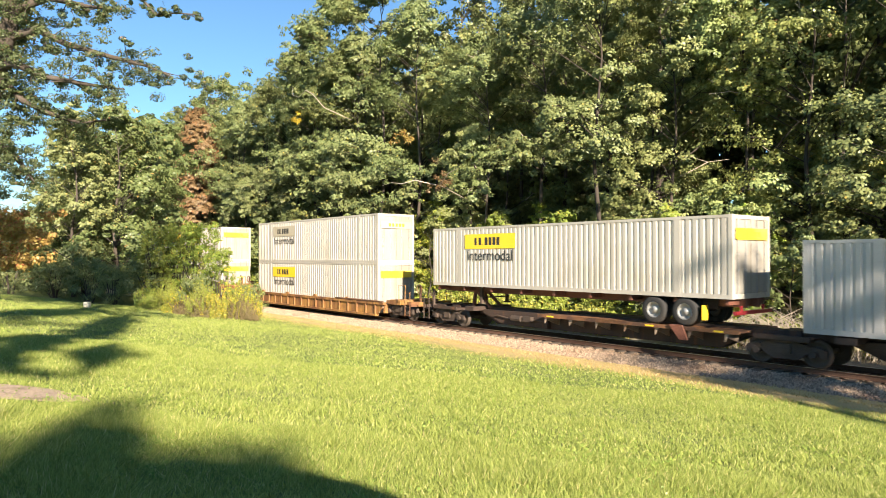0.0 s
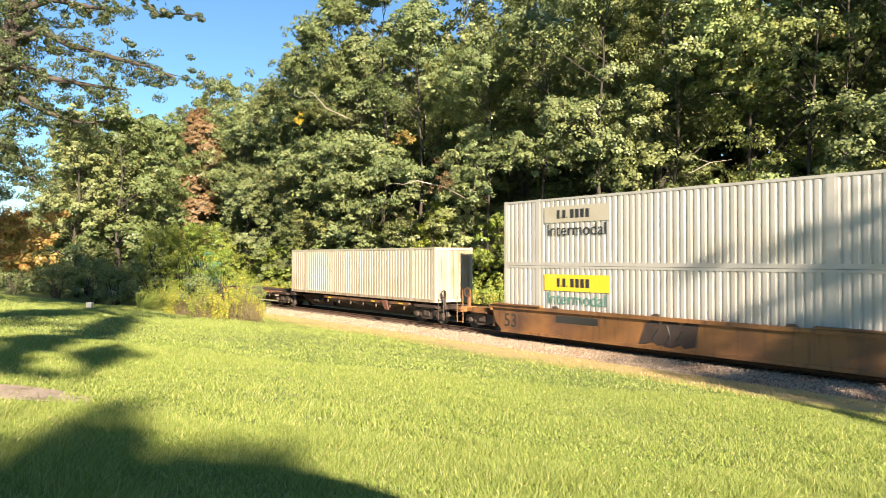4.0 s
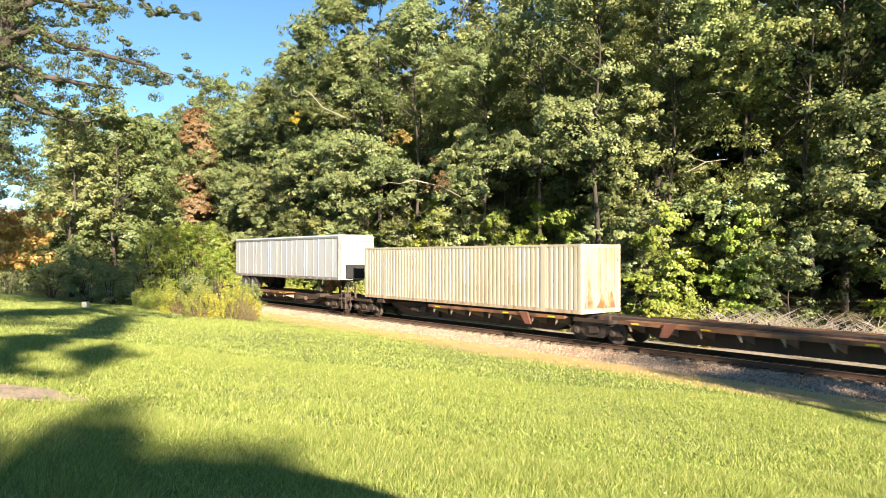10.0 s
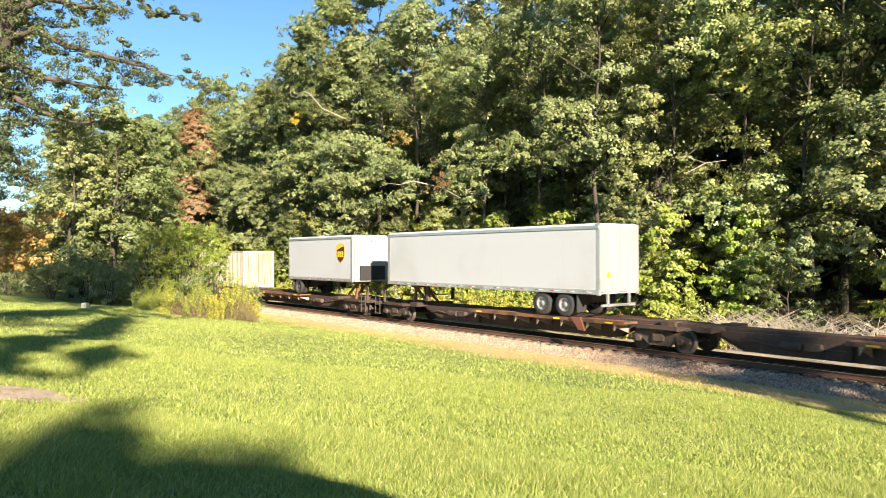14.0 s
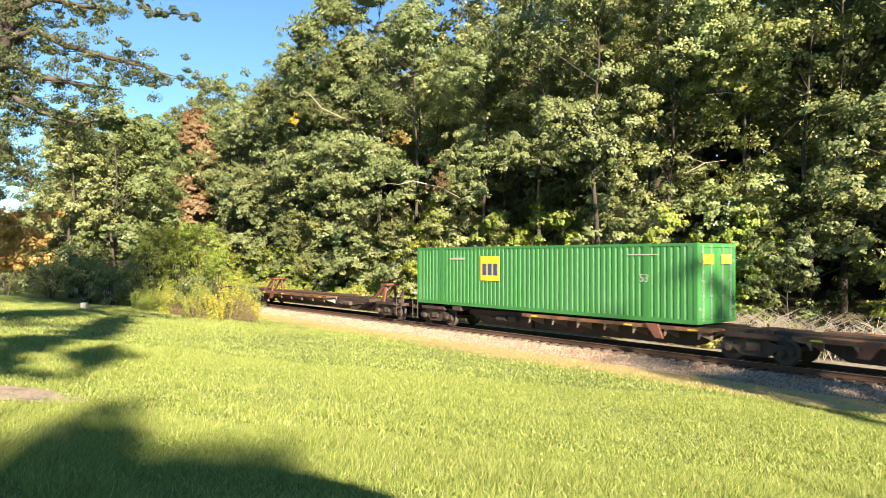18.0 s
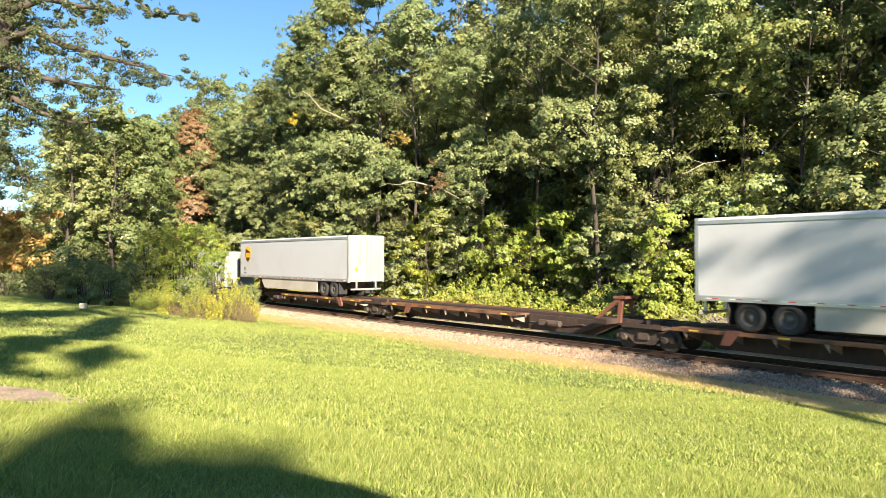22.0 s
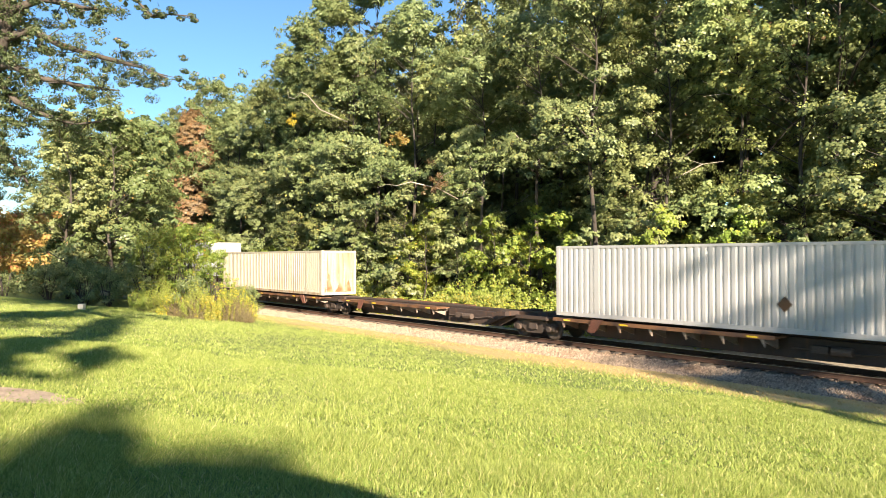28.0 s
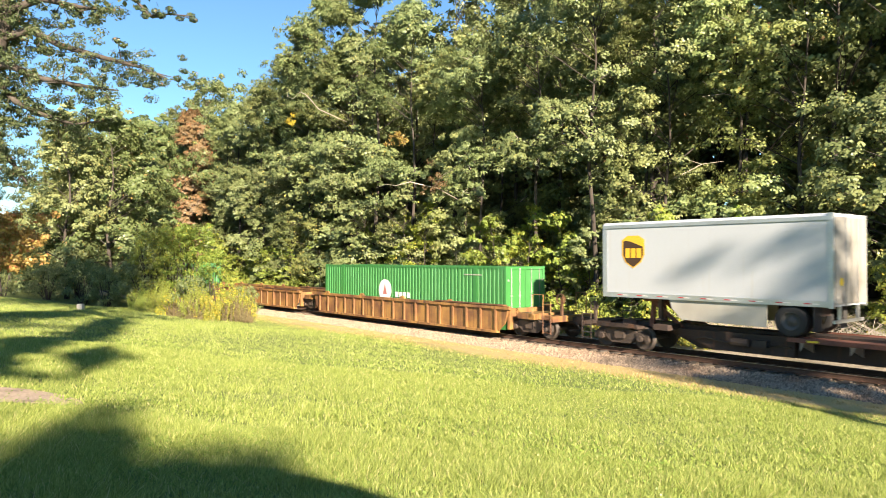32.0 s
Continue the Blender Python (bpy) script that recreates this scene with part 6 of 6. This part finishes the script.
# -- trailers --
def road_wheel(parent, x, k, y, rim="rim"):
    w = part("wheel", shared(("tyre", k), lambda: Geo().spun([(0.30, 0.13), (0.44, 0.145), (0.50, 0.11), (0.515, 0.0), (0.50, -0.11), (0.44, -0.145), (0.30, -0.13), (0.29, 0.0), (0.30, 0.13)], (0, 0, 0), "y", 28).mesh("wheel", M["tyre"], True)), None, parent, "black tyre")
    w.matrix_basis = pose(x, y, 0.515)
    part("rim", shared((rim, k), lambda: Geo().spun([(0.30, k * 0.11), (0.27, k * 0.12), (0.25, k * 0.02), (0.14, k * 0.0), (0.12, k * 0.08), (0.0, k * 0.09)], (0, 0, 0), "y", 20).mesh("rim", M[rim], True)), None, w, "dull metal rim" if rim == "rim" else "dark rim")
    return w


def trailer(L, axles, label, logo=False, skirt=False, ribs=False, nose_box=False, chassis=False):
    """A road trailer, nose towards +x, standing on its tyres at z = 0."""
    t = thing("trailer", label, "trailer", "road trailers on the train")
    h, W, z0, z1 = L / 2, 1.295, 1.02, 3.87
    rear = -h + (1.9 if axles == 2 else 1.3)
    if not chassis:
        sec = [(-W, z0), (W, z0), (W, z1 - 0.1), (W - 0.1, z1), (-W + 0.1, z1), (-W, z1 - 0.1)]
        body = part("body", Geo().beam(sec, -h + 0.04, h - 0.12), M["trailer"], t, "smooth white box body")
        part("nose", Geo().beam([(-W + 0.1, z0), (W - 0.1, z0), (W - 0.1, z1 - 0.1), (W - 0.16, z1 - 0.01), (-W + 0.16, z1 - 0.01), (-W + 0.1, z1 - 0.1)], h - 0.12, h), M["nose"], t, "grey-white front panel, colour lowered for the sun on it")
        part("nose_seam", Geo().box(h, h + 0.008, -0.03, 0.03, z0 + 0.02, z1 - 0.14).box(h, h + 0.008, -W + 0.12, W - 0.12, z1 - 0.42, z1 - 0.38), M["alu"], t)
        for k in (-1, 1):
            part("top_rail", Geo().box(-h + 0.03, h - 0.11, min(k * (W + 0.004), k * (W + 0.035)), max(k * (W + 0.004), k * (W + 0.035)), z1 - 0.22, z1 - 0.10), M["alu"], body, "top rail")
            part("bottom_rail", Geo().box(-h + 0.03, h - 0.11, min(k * (W + 0.004), k * (W + 0.022)), max(k * (W + 0.004), k * (W + 0.022)), z0 - 0.02, z0 + 0.16), M["alu"], body, "bottom rail")
            part("corner", Geo().box(h - 0.30, h - 0.10, min(k * (W + 0.003), k * (W + 0.012)), max(k * (W + 0.003), k * (W + 0.012)), z0, z1 - 0.1), M["alu"], body)
            part("rear_post", Geo().box(-h, -h + 0.14, min(k * (W - 0.1), k * (W + 0.012)), max(k * (W - 0.1), k * (W + 0.012)), z0 - 0.05, z1), M["alu"], body)
            tape_w, tape_r = Geo(), Geo()
            n = int(L / 0.9)
            for i in range(n):
                x = -h + 0.4 + i * (L - 0.8) / n
                tape_w.box(x, x + 0.22, min(k * (W + 0.023), k * (W + 0.026)), max(k * (W + 0.023), k * (W + 0.026)), z0 + 0.055, z0 + 0.085)
                tape_r.box(x + 0.24, x + 0.46, min(k * (W + 0.023), k * (W + 0.026)), max(k * (W + 0.023), k * (W + 0.026)), z0 + 0.055, z0 + 0.085)
            part("reflector", tape_w, M["tape"], body, "white reflector dashes")["kind"] = "stuff"
            part("reflector", tape_r, M["red"], body, "red reflector dashes")["kind"] = "stuff"
            if ribs:
                jit = random.Random(8)
                for i in range(1, 20):
                    x = -h + i * L / 20
                    part("rib", shared(("trib", k), lambda: Geo().slab([(-0.04, z0 + 0.16), (0.04, z0 + 0.16), (0.04, z1 - 0.22), (-0.04, z1 - 0.22)], min(k * W, k * (W + 0.022)), max(k * W, k * (W + 0.022))).mesh("rib", M["skirt"])), None, body).matrix_basis = pose(x + jit.uniform(-0.3, 0.3), 0, 0)
            if logo:
                x, z = h - 1.5, z0 + 1.75
                out = [(-0.50, 0.42), (-0.25, 0.58), (0.25, 0.58), (0.50, 0.42), (0.50, -0.15), (0.36, -0.42), (0.0, -0.66), (-0.36, -0.42), (-0.50, -0.15)]
                sh = part("shield", Geo().slab([(x + a, z + b) for a, b in out], min(k * (W + 0.004), k * (W + 0.008)), max(k * (W + 0.004), k * (W + 0.008))), M["gold"], body, "gold-edged brown shield sign")
                part("shield_field", Geo().slab([(x + a * 0.88, z + b * 0.9 - 0.02) for a, b in out], min(k * (W + 0.008), k * (W + 0.011)), max(k * (W + 0.008), k * (W + 0.011))), M["brown_decal"], sh)
                arc = Geo().slab([(x - 0.44, z + 0.36), (x - 0.2, z + 0.50), (x + 0.2, z + 0.50), (x + 0.44, z + 0.40), (x + 0.1, z + 0.36), (x - 0.44, z + 0.16)], min(k * (W + 0.011), k * (W + 0.014)), max(k * (W + 0.011), k * (W + 0.014)))
                for i in range(3):
                    xa = x - 0.36 + i * 0.25
                    arc.box(xa, xa + 0.20, min(k * (W + 0.011), k * (W + 0.014)), max(k * (W + 0.011), k * (W + 0.014)), z - 0.26, z + 0.10)
                if L > 15:
                    lettering("53", 0.36, M["black"], "lettering", body, h - 0.95, k * (W + 0.006), z0 + 0.62, "painted number", k > 0)
                    part("stencil_bar", Geo().box(h - 1.2, h - 0.75, min(k * (W + 0.003), k * (W + 0.006)), max(k * (W + 0.003), k * (W + 0.006)), z0 + 0.30, z0 + 0.34), M["black"], body)
                part("shield_marks", arc, M["gold"], sh, "gold marks")["kind"] = "stuff"
        for k in (-1, 1):
            d = part("door", Geo().box(-h - 0.02, -h + 0.04, min(k * 0.012, k * (W - 0.1)), max(k * 0.012, k * (W - 0.1)), z0 + 0.08, z1 - 0.12), M["door"], t, "rear door leaf")
            part("lock_rod", Geo().tube([(-h - 0.035, k * 0.45, z0 + 0.02), (-h - 0.035, k * 0.45, z1 - 0.08)], 0.018, 6), M["rim"], d)
        part("sticker", Geo().spun([(0.0, 0), (0.13, 0), (0.13, 0.004), (0.0, 0.004)], (-h - 0.026, 0.75, z0 + 0.75), "x", 16), M["yellow"], t, "round yellow sticker")
        if nose_box:
            part("nose_box", Geo().box(h + 0.002, h + 0.12, -0.85, 0.95, z0 + 0.1, z0 + 0.95), M["tyre"], t, "dark box on the nose")
        part("nose_panel", Geo().box(h, h + 0.006, -0.5, -0.25, z0 + 0.2, z0 + 0.55), M["grey"], t)
    else:
        g = Geo()
        for y in (-0.42, 0.42):
            g.beam([(y - 0.07, z0 - 0.30), (y + 0.07, z0 - 0.30), (y + 0.07, z0 - 0.02), (y - 0.07, z0 - 0.02)], -h, h)
        for i in range(9):
            x = -h + 0.3 + i * (L - 0.6) / 8
            g.box(x - 0.06, x + 0.06, -1.2, 1.2, z0 - 0.2, z0 - 0.02)
        part("chassis_frame", g, M["redrust"], t, "red-brown chassis frame")
        part("rear_bumper", Geo().box(-h - 0.05, -h + 0.06, -1.25, 1.25, 0.5, 0.62).box(-h, -h + 0.06, -0.8, -0.7, 0.55, 0.8).box(-h, -h + 0.06, 0.7, 0.8, 0.55, 0.8), M["red"], t)
    part("bogie", Geo().box(rear - (0.9 if axles == 2 else 0.5), rear + (1.5 if axles == 2 else 0.7), -0.55, 0.55, 0.62, z0), M["spine"], t, "axle carrier")
    for i in range(axles):
        x = rear + i * 1.28
        part("axle", Geo().tube([(x, -1.0, 0.515), (x, 1.0, 0.515)], 0.07, 8), M["steel"], t)
        for k in (-1, 1):
            road_wheel(t, x, k, k * 1.12, "dark_rim" if logo else "rim")
            road_wheel(t, x, k, k * 0.79)
    for k in (-1, 1):
        flap = (0.68, 1.27, 0.22, z0) if not chassis else (0.9, 1.27, 0.25, 0.78)
        part("mudflap", Geo().box(rear - 0.72, rear - 0.70, min(k * flap[0], k * flap[1]), max(k * flap[0], k * flap[1]), flap[2], flap[3]), M["tyre"] if not chassis else M["yellow"], t, "mudflap")
        xl = h - (3.2 if axles == 2 else 2.4)
        part("landing_leg", Geo().box(xl - 0.07, xl + 0.07, k * 0.85 - 0.07, k * 0.85 + 0.07, 0.25, z0).box(xl - 0.14, xl + 0.14, k * 0.85 - 0.13, k * 0.85 + 0.13, 0.2, 0.25), M["steel"], t, "landing leg")
        if skirt:
            a, b = rear + (2.1 if axles == 2 else 0.75), h - (3.9 if axles == 2 else 3.0)
            part("side_skirt", Geo().slab([(a, z0 - 0.02), (b, z0 - 0.02), (b - 0.12, z0 - 0.35), (b - 0.5, z0 - 0.72), (a, z0 - 0.76)], min(k * 1.20, k * 1.24), max(k * 1.20, k * 1.24)), M["skirt"], t, "pale side skirt")
    part("leg_brace", Geo().tube([(h - 3.2, -0.85, 0.5), (h - 3.2, 0.85, 0.5)], 0.03, 6), M["steel"], t)
    part("kingpin_plate", Geo().box(h - 1.6, h - 0.3, -0.6, 0.6, z0 - 0.07, z0), M["steel"], t)
    if not chassis:
        part("rear_guard", Geo().box(-h + 0.02, -h + 0.10, -1.1, 1.1, 0.50, 0.60).box(-h + 0.02, -h + 0.1, -0.75, -0.65, 0.55, z0).box(-h + 0.02, -h + 0.1, 0.65, 0.75, 0.55, z0), M["alu"], t, "rear guard bar")
    return t


# -- make up of the train, from its head to its tail --
def join(ob, x, z=0.0, turn=0):
    TRAIN.append((ob, x, z, turn))
    return ob


PROTO = {}


def spine_set(joints, kinds, deck="deck", lead=True, tail=True, hitches=()):
    """An articulated spine car: truck places from the head, and the kind of each unit."""
    n = len(kinds)
    for i, kind in enumerate(kinds):
        P = round(joints[i] - joints[i + 1], 1)
        key = (P, kind, lead and i == 0, tail and i == n - 1, deck)
        if key in PROTO:
            ob = copy_thing(PROTO[key], Matrix())
        else:
            ob = PROTO[key] = spine_car(*key)
        hx = [h for h in hitches if h[0] == i]
        if hx and key in PROTO and ob is PROTO[key]:
            del PROTO[key]
        for _, x, d in hx:
            add_hitch(ob, x, d, M["redrust"])
        join(ob, joints[i + 1])


def build_cars():
    spine_set([399.4, 382.3, 365.3], "BB", hitches=[(1, 1.3, -1)])
    join(well_car(19.7, "well_yellow", True, 0.92, True, True), 341.3)
    for i, (x, P) in enumerate(((317.3, 19.5), (297.5, 19.8), (277.8, 19.7))):
        w = join(well_car(P, "well_brown", False, 1.32, i == 0, i == 2), x)
        lettering("53", 0.85, M["black"], "lettering", w, 2.25, -1.446, 0.62, "painted number")
        if i == 0:
            spray(w, P, 1.32, 4, [(3.4, 7.2, "black", 6)])
            part("sign_bars", Geo().box(11.4, 14.9, -1.447, -1.441, 0.40, 0.80), M["black"], w, "dark panel of stencilled marks")
            part("stencil_bars", shared("sten", lambda: Geo().box(11.6, 11.85, -1.452, -1.447, 0.49, 0.71).box(11.95, 12.2, -1.452, -1.447, 0.49, 0.71).box(12.3, 12.55, -1.452, -1.447, 0.49, 0.71).box(12.65, 12.9, -1.452, -1.447, 0.49, 0.71).box(13.25, 13.45, -1.452, -1.447, 0.49, 0.71).box(13.53, 13.73, -1.452, -1.447, 0.49, 0.71).box(13.81, 14.01, -1.452, -1.447, 0.49, 0.71).box(14.09, 14.29, -1.452, -1.447, 0.49, 0.71).box(14.37, 14.57, -1.452, -1.447, 0.49, 0.71).mesh("stencil_bars", M["cream"])), None, w)
        if i == 1:
            spray(w, P, 1.32, 5, [(2.4, 6.9, "spray_grey", 5), (7.6, 8.8, "teal", 1), (10.9, 12.0, "pink", 1), (12.6, 17.6, "teal", 4)])
        if i == 2:
            spray(w, P, 1.32, 6, [(9.4, 11.4, "spine", 2)])
            part("sign_bars", Geo().box(5.0, 7.2, -1.447, -1.441, 0.75, 1.05), M["black"], w, "dark panel of stencilled marks")
    spine_set([273.4, 256.2, 239.1, 222.0, 204.9, 187.7], "BBBBB")
    spine_set([182.6, 165.6, 148.1, 131.0], "AAB")
    spine_set([127.5, 110.4, 93.4, 76.2, 58.9, 42.0], "ABBBB", deck="deck", hitches=[(0, 15.2, 1), (2, 1.3, -1), (4, 0.9, -1)])
    spine_set([37.6, 20.5, 3.4, -13.7, -30.6, -47.5], "ABAAB", hitches=[(0, 16.3, 1), (2, 16.0, 1)])
    spine_set([-51.9, -69.8, -87.9, -105.8], "ABB", deck="deck", hitches=[(0, 16.6, 1), (1, 1.3, -1), (2, 1.2, -1), (0, 1.6, 1)])
    spine_set([-110.5, -128.8, -147.0, -165.1], "AAB", hitches=[(0, 17.0, 1), (1, 16.6, 1), (2, 1.0, -1)])
    spine_set([-169.6, -187.0, -204.2, -221.2], "ABB", hitches=[(1, 16.2, 1), (1, 1.4, -1)])
    spine_set([-225.6, -242.6, -259.6, -276.8, -294.0, -311.2], "AAAAB")
    spine_set([-315.4, -332.8, -350.4, -367.8], "AAB", deck="redrust", hitches=[(0, 15.8, 1), (1, 15.6, 1), (2, 1.0, -1)])
    for i, x in enumerate((-392.4, -412.2, -432.0)):
        join(well_car(19.8, "well_yellow", True, 1.34, i == 0, i == 2), x)


def build_loads():
    FLOOR = 1.135
    whitebox = "white corrugated steel container with a yellow sign, on a rail car"

    def box(c, rear, z=FLOOR):
        join(c, rear + 8.15, z)

    box(container("grey", "pale grey corrugated steel container on a spine car"), 383.0)
    # container on a road chassis, doors leading
    j = trailer(16.3, 2, "red-brown road chassis under a white container", chassis=True)
    join(j, 372.6, 1.03, 180)
    box(container("white", "white corrugated steel container with a yellow sign, on a road chassis", logo="yellow"), 364.4, 2.06)
    for x, up, down in ((342.9, "yellow_faded", "yellow"), (319.1, "yellow_green", "yellow_framed"), (299.3, "yellow_green", "yellow"), (279.5, "yellow_faded", "yellow_green")):
        box(container("white", whitebox, logo=down), x, 0.25)
        box(container("white", whitebox, logo=up), x, 0.25 + 2.893)
    box(container("cream", "weathered cream corrugated steel container on a spine car"), 258.0)
    box(container("green", "faded green corrugated steel container with a yellow square sign", logo="square_a"), 221.8)
    box(container("grey", "pale grey corrugated steel container on a spine car"), 186.4)
    box(container("blue", "blue corrugated steel container with red end posts and white stripes", logo="stripe", rail="faded_red"), 167.3)
    box(container("cream", "rust-stained cream corrugated steel container on a spine car"), 131.3)
    join(trailer(16.2, 2, "white road trailer with upright ribs on a spine car", ribs=True, nose_box=True), 120.3, 1.02)
    join(trailer(16.3, 2, "smooth white road trailer with a brown shield and side skirts", logo=True, skirt=True), 84.7, 1.02, 180)
    join(trailer(14.9, 2, "plain white road trailer standing on a spine car"), 48.9, 1.02, 180)
    pup = "short white road trailer with a brown shield sign"
    join(trailer(8.5, 1, pup, logo=True, nose_box=True), 33.6, 1.02)
    box(container("cream", "weathered cream corrugated steel container on a spine car"), 5.2)
    join(trailer(8.6, 1, pup, logo=True, nose_box=True), -0.5, 1.02)
    box(container("green_b", "bright green corrugated steel container with a yellow square sign", logo="square_b"), -48.8)
    join(trailer(16.3, 2, "smooth white road trailer with a brown shield and side skirts", logo=True, skirt=True), -118.4, 1.02)
    join(trailer(16.3, 2, "smooth white road trailer with a brown shield and side skirts", logo=True, skirt=True), -157.8, 1.02, 180)
    box(container("trailer", "white panel-sided container with upright studs", flat=True), -185.4)
    box(container("green_c", "green corrugated steel container with a yellow square sign", logo="square_c"), -221.7)
    box(container("cream", "weathered cream corrugated steel container on a spine car"), -240.6)
    box(container("grey", "pale grey corrugated steel container with a diamond placard", logo="diamond"), -275.3)
    box(container("cream", "rust-stained cream corrugated steel container on a spine car"), -311.5)
    join(trailer(8.5, 1, pup, logo=True, skirt=True, nose_box=True), -318.2, 1.02)
    join(trailer(8.5, 1, pup, logo=True, skirt=True), -336.85, 1.02)
    join(trailer(8.6, 1, pup, logo=True, skirt=True), -364.25, 1.02, 180)
    box(container("green_b", "bright green corrugated steel container low in a well car", logo="round"), -390.2, 0.25)
    box(container("green_b", "bright green corrugated steel container low in a well car", logo="round"), -430.3, 0.25)


build_cars()
build_loads()


# ---- what moves ----
def motions():
    """The whole train rolls past on the straight track."""
    for ob, x, z, turn in TRAIN:
        walk(ob, [(t, Matrix.Translation(on_track(way(t) + x, 0, z)) @ pose(0, 0, 0, 0, 0, turn - TURN)) for t in range(0, 33, 4)])


motions()
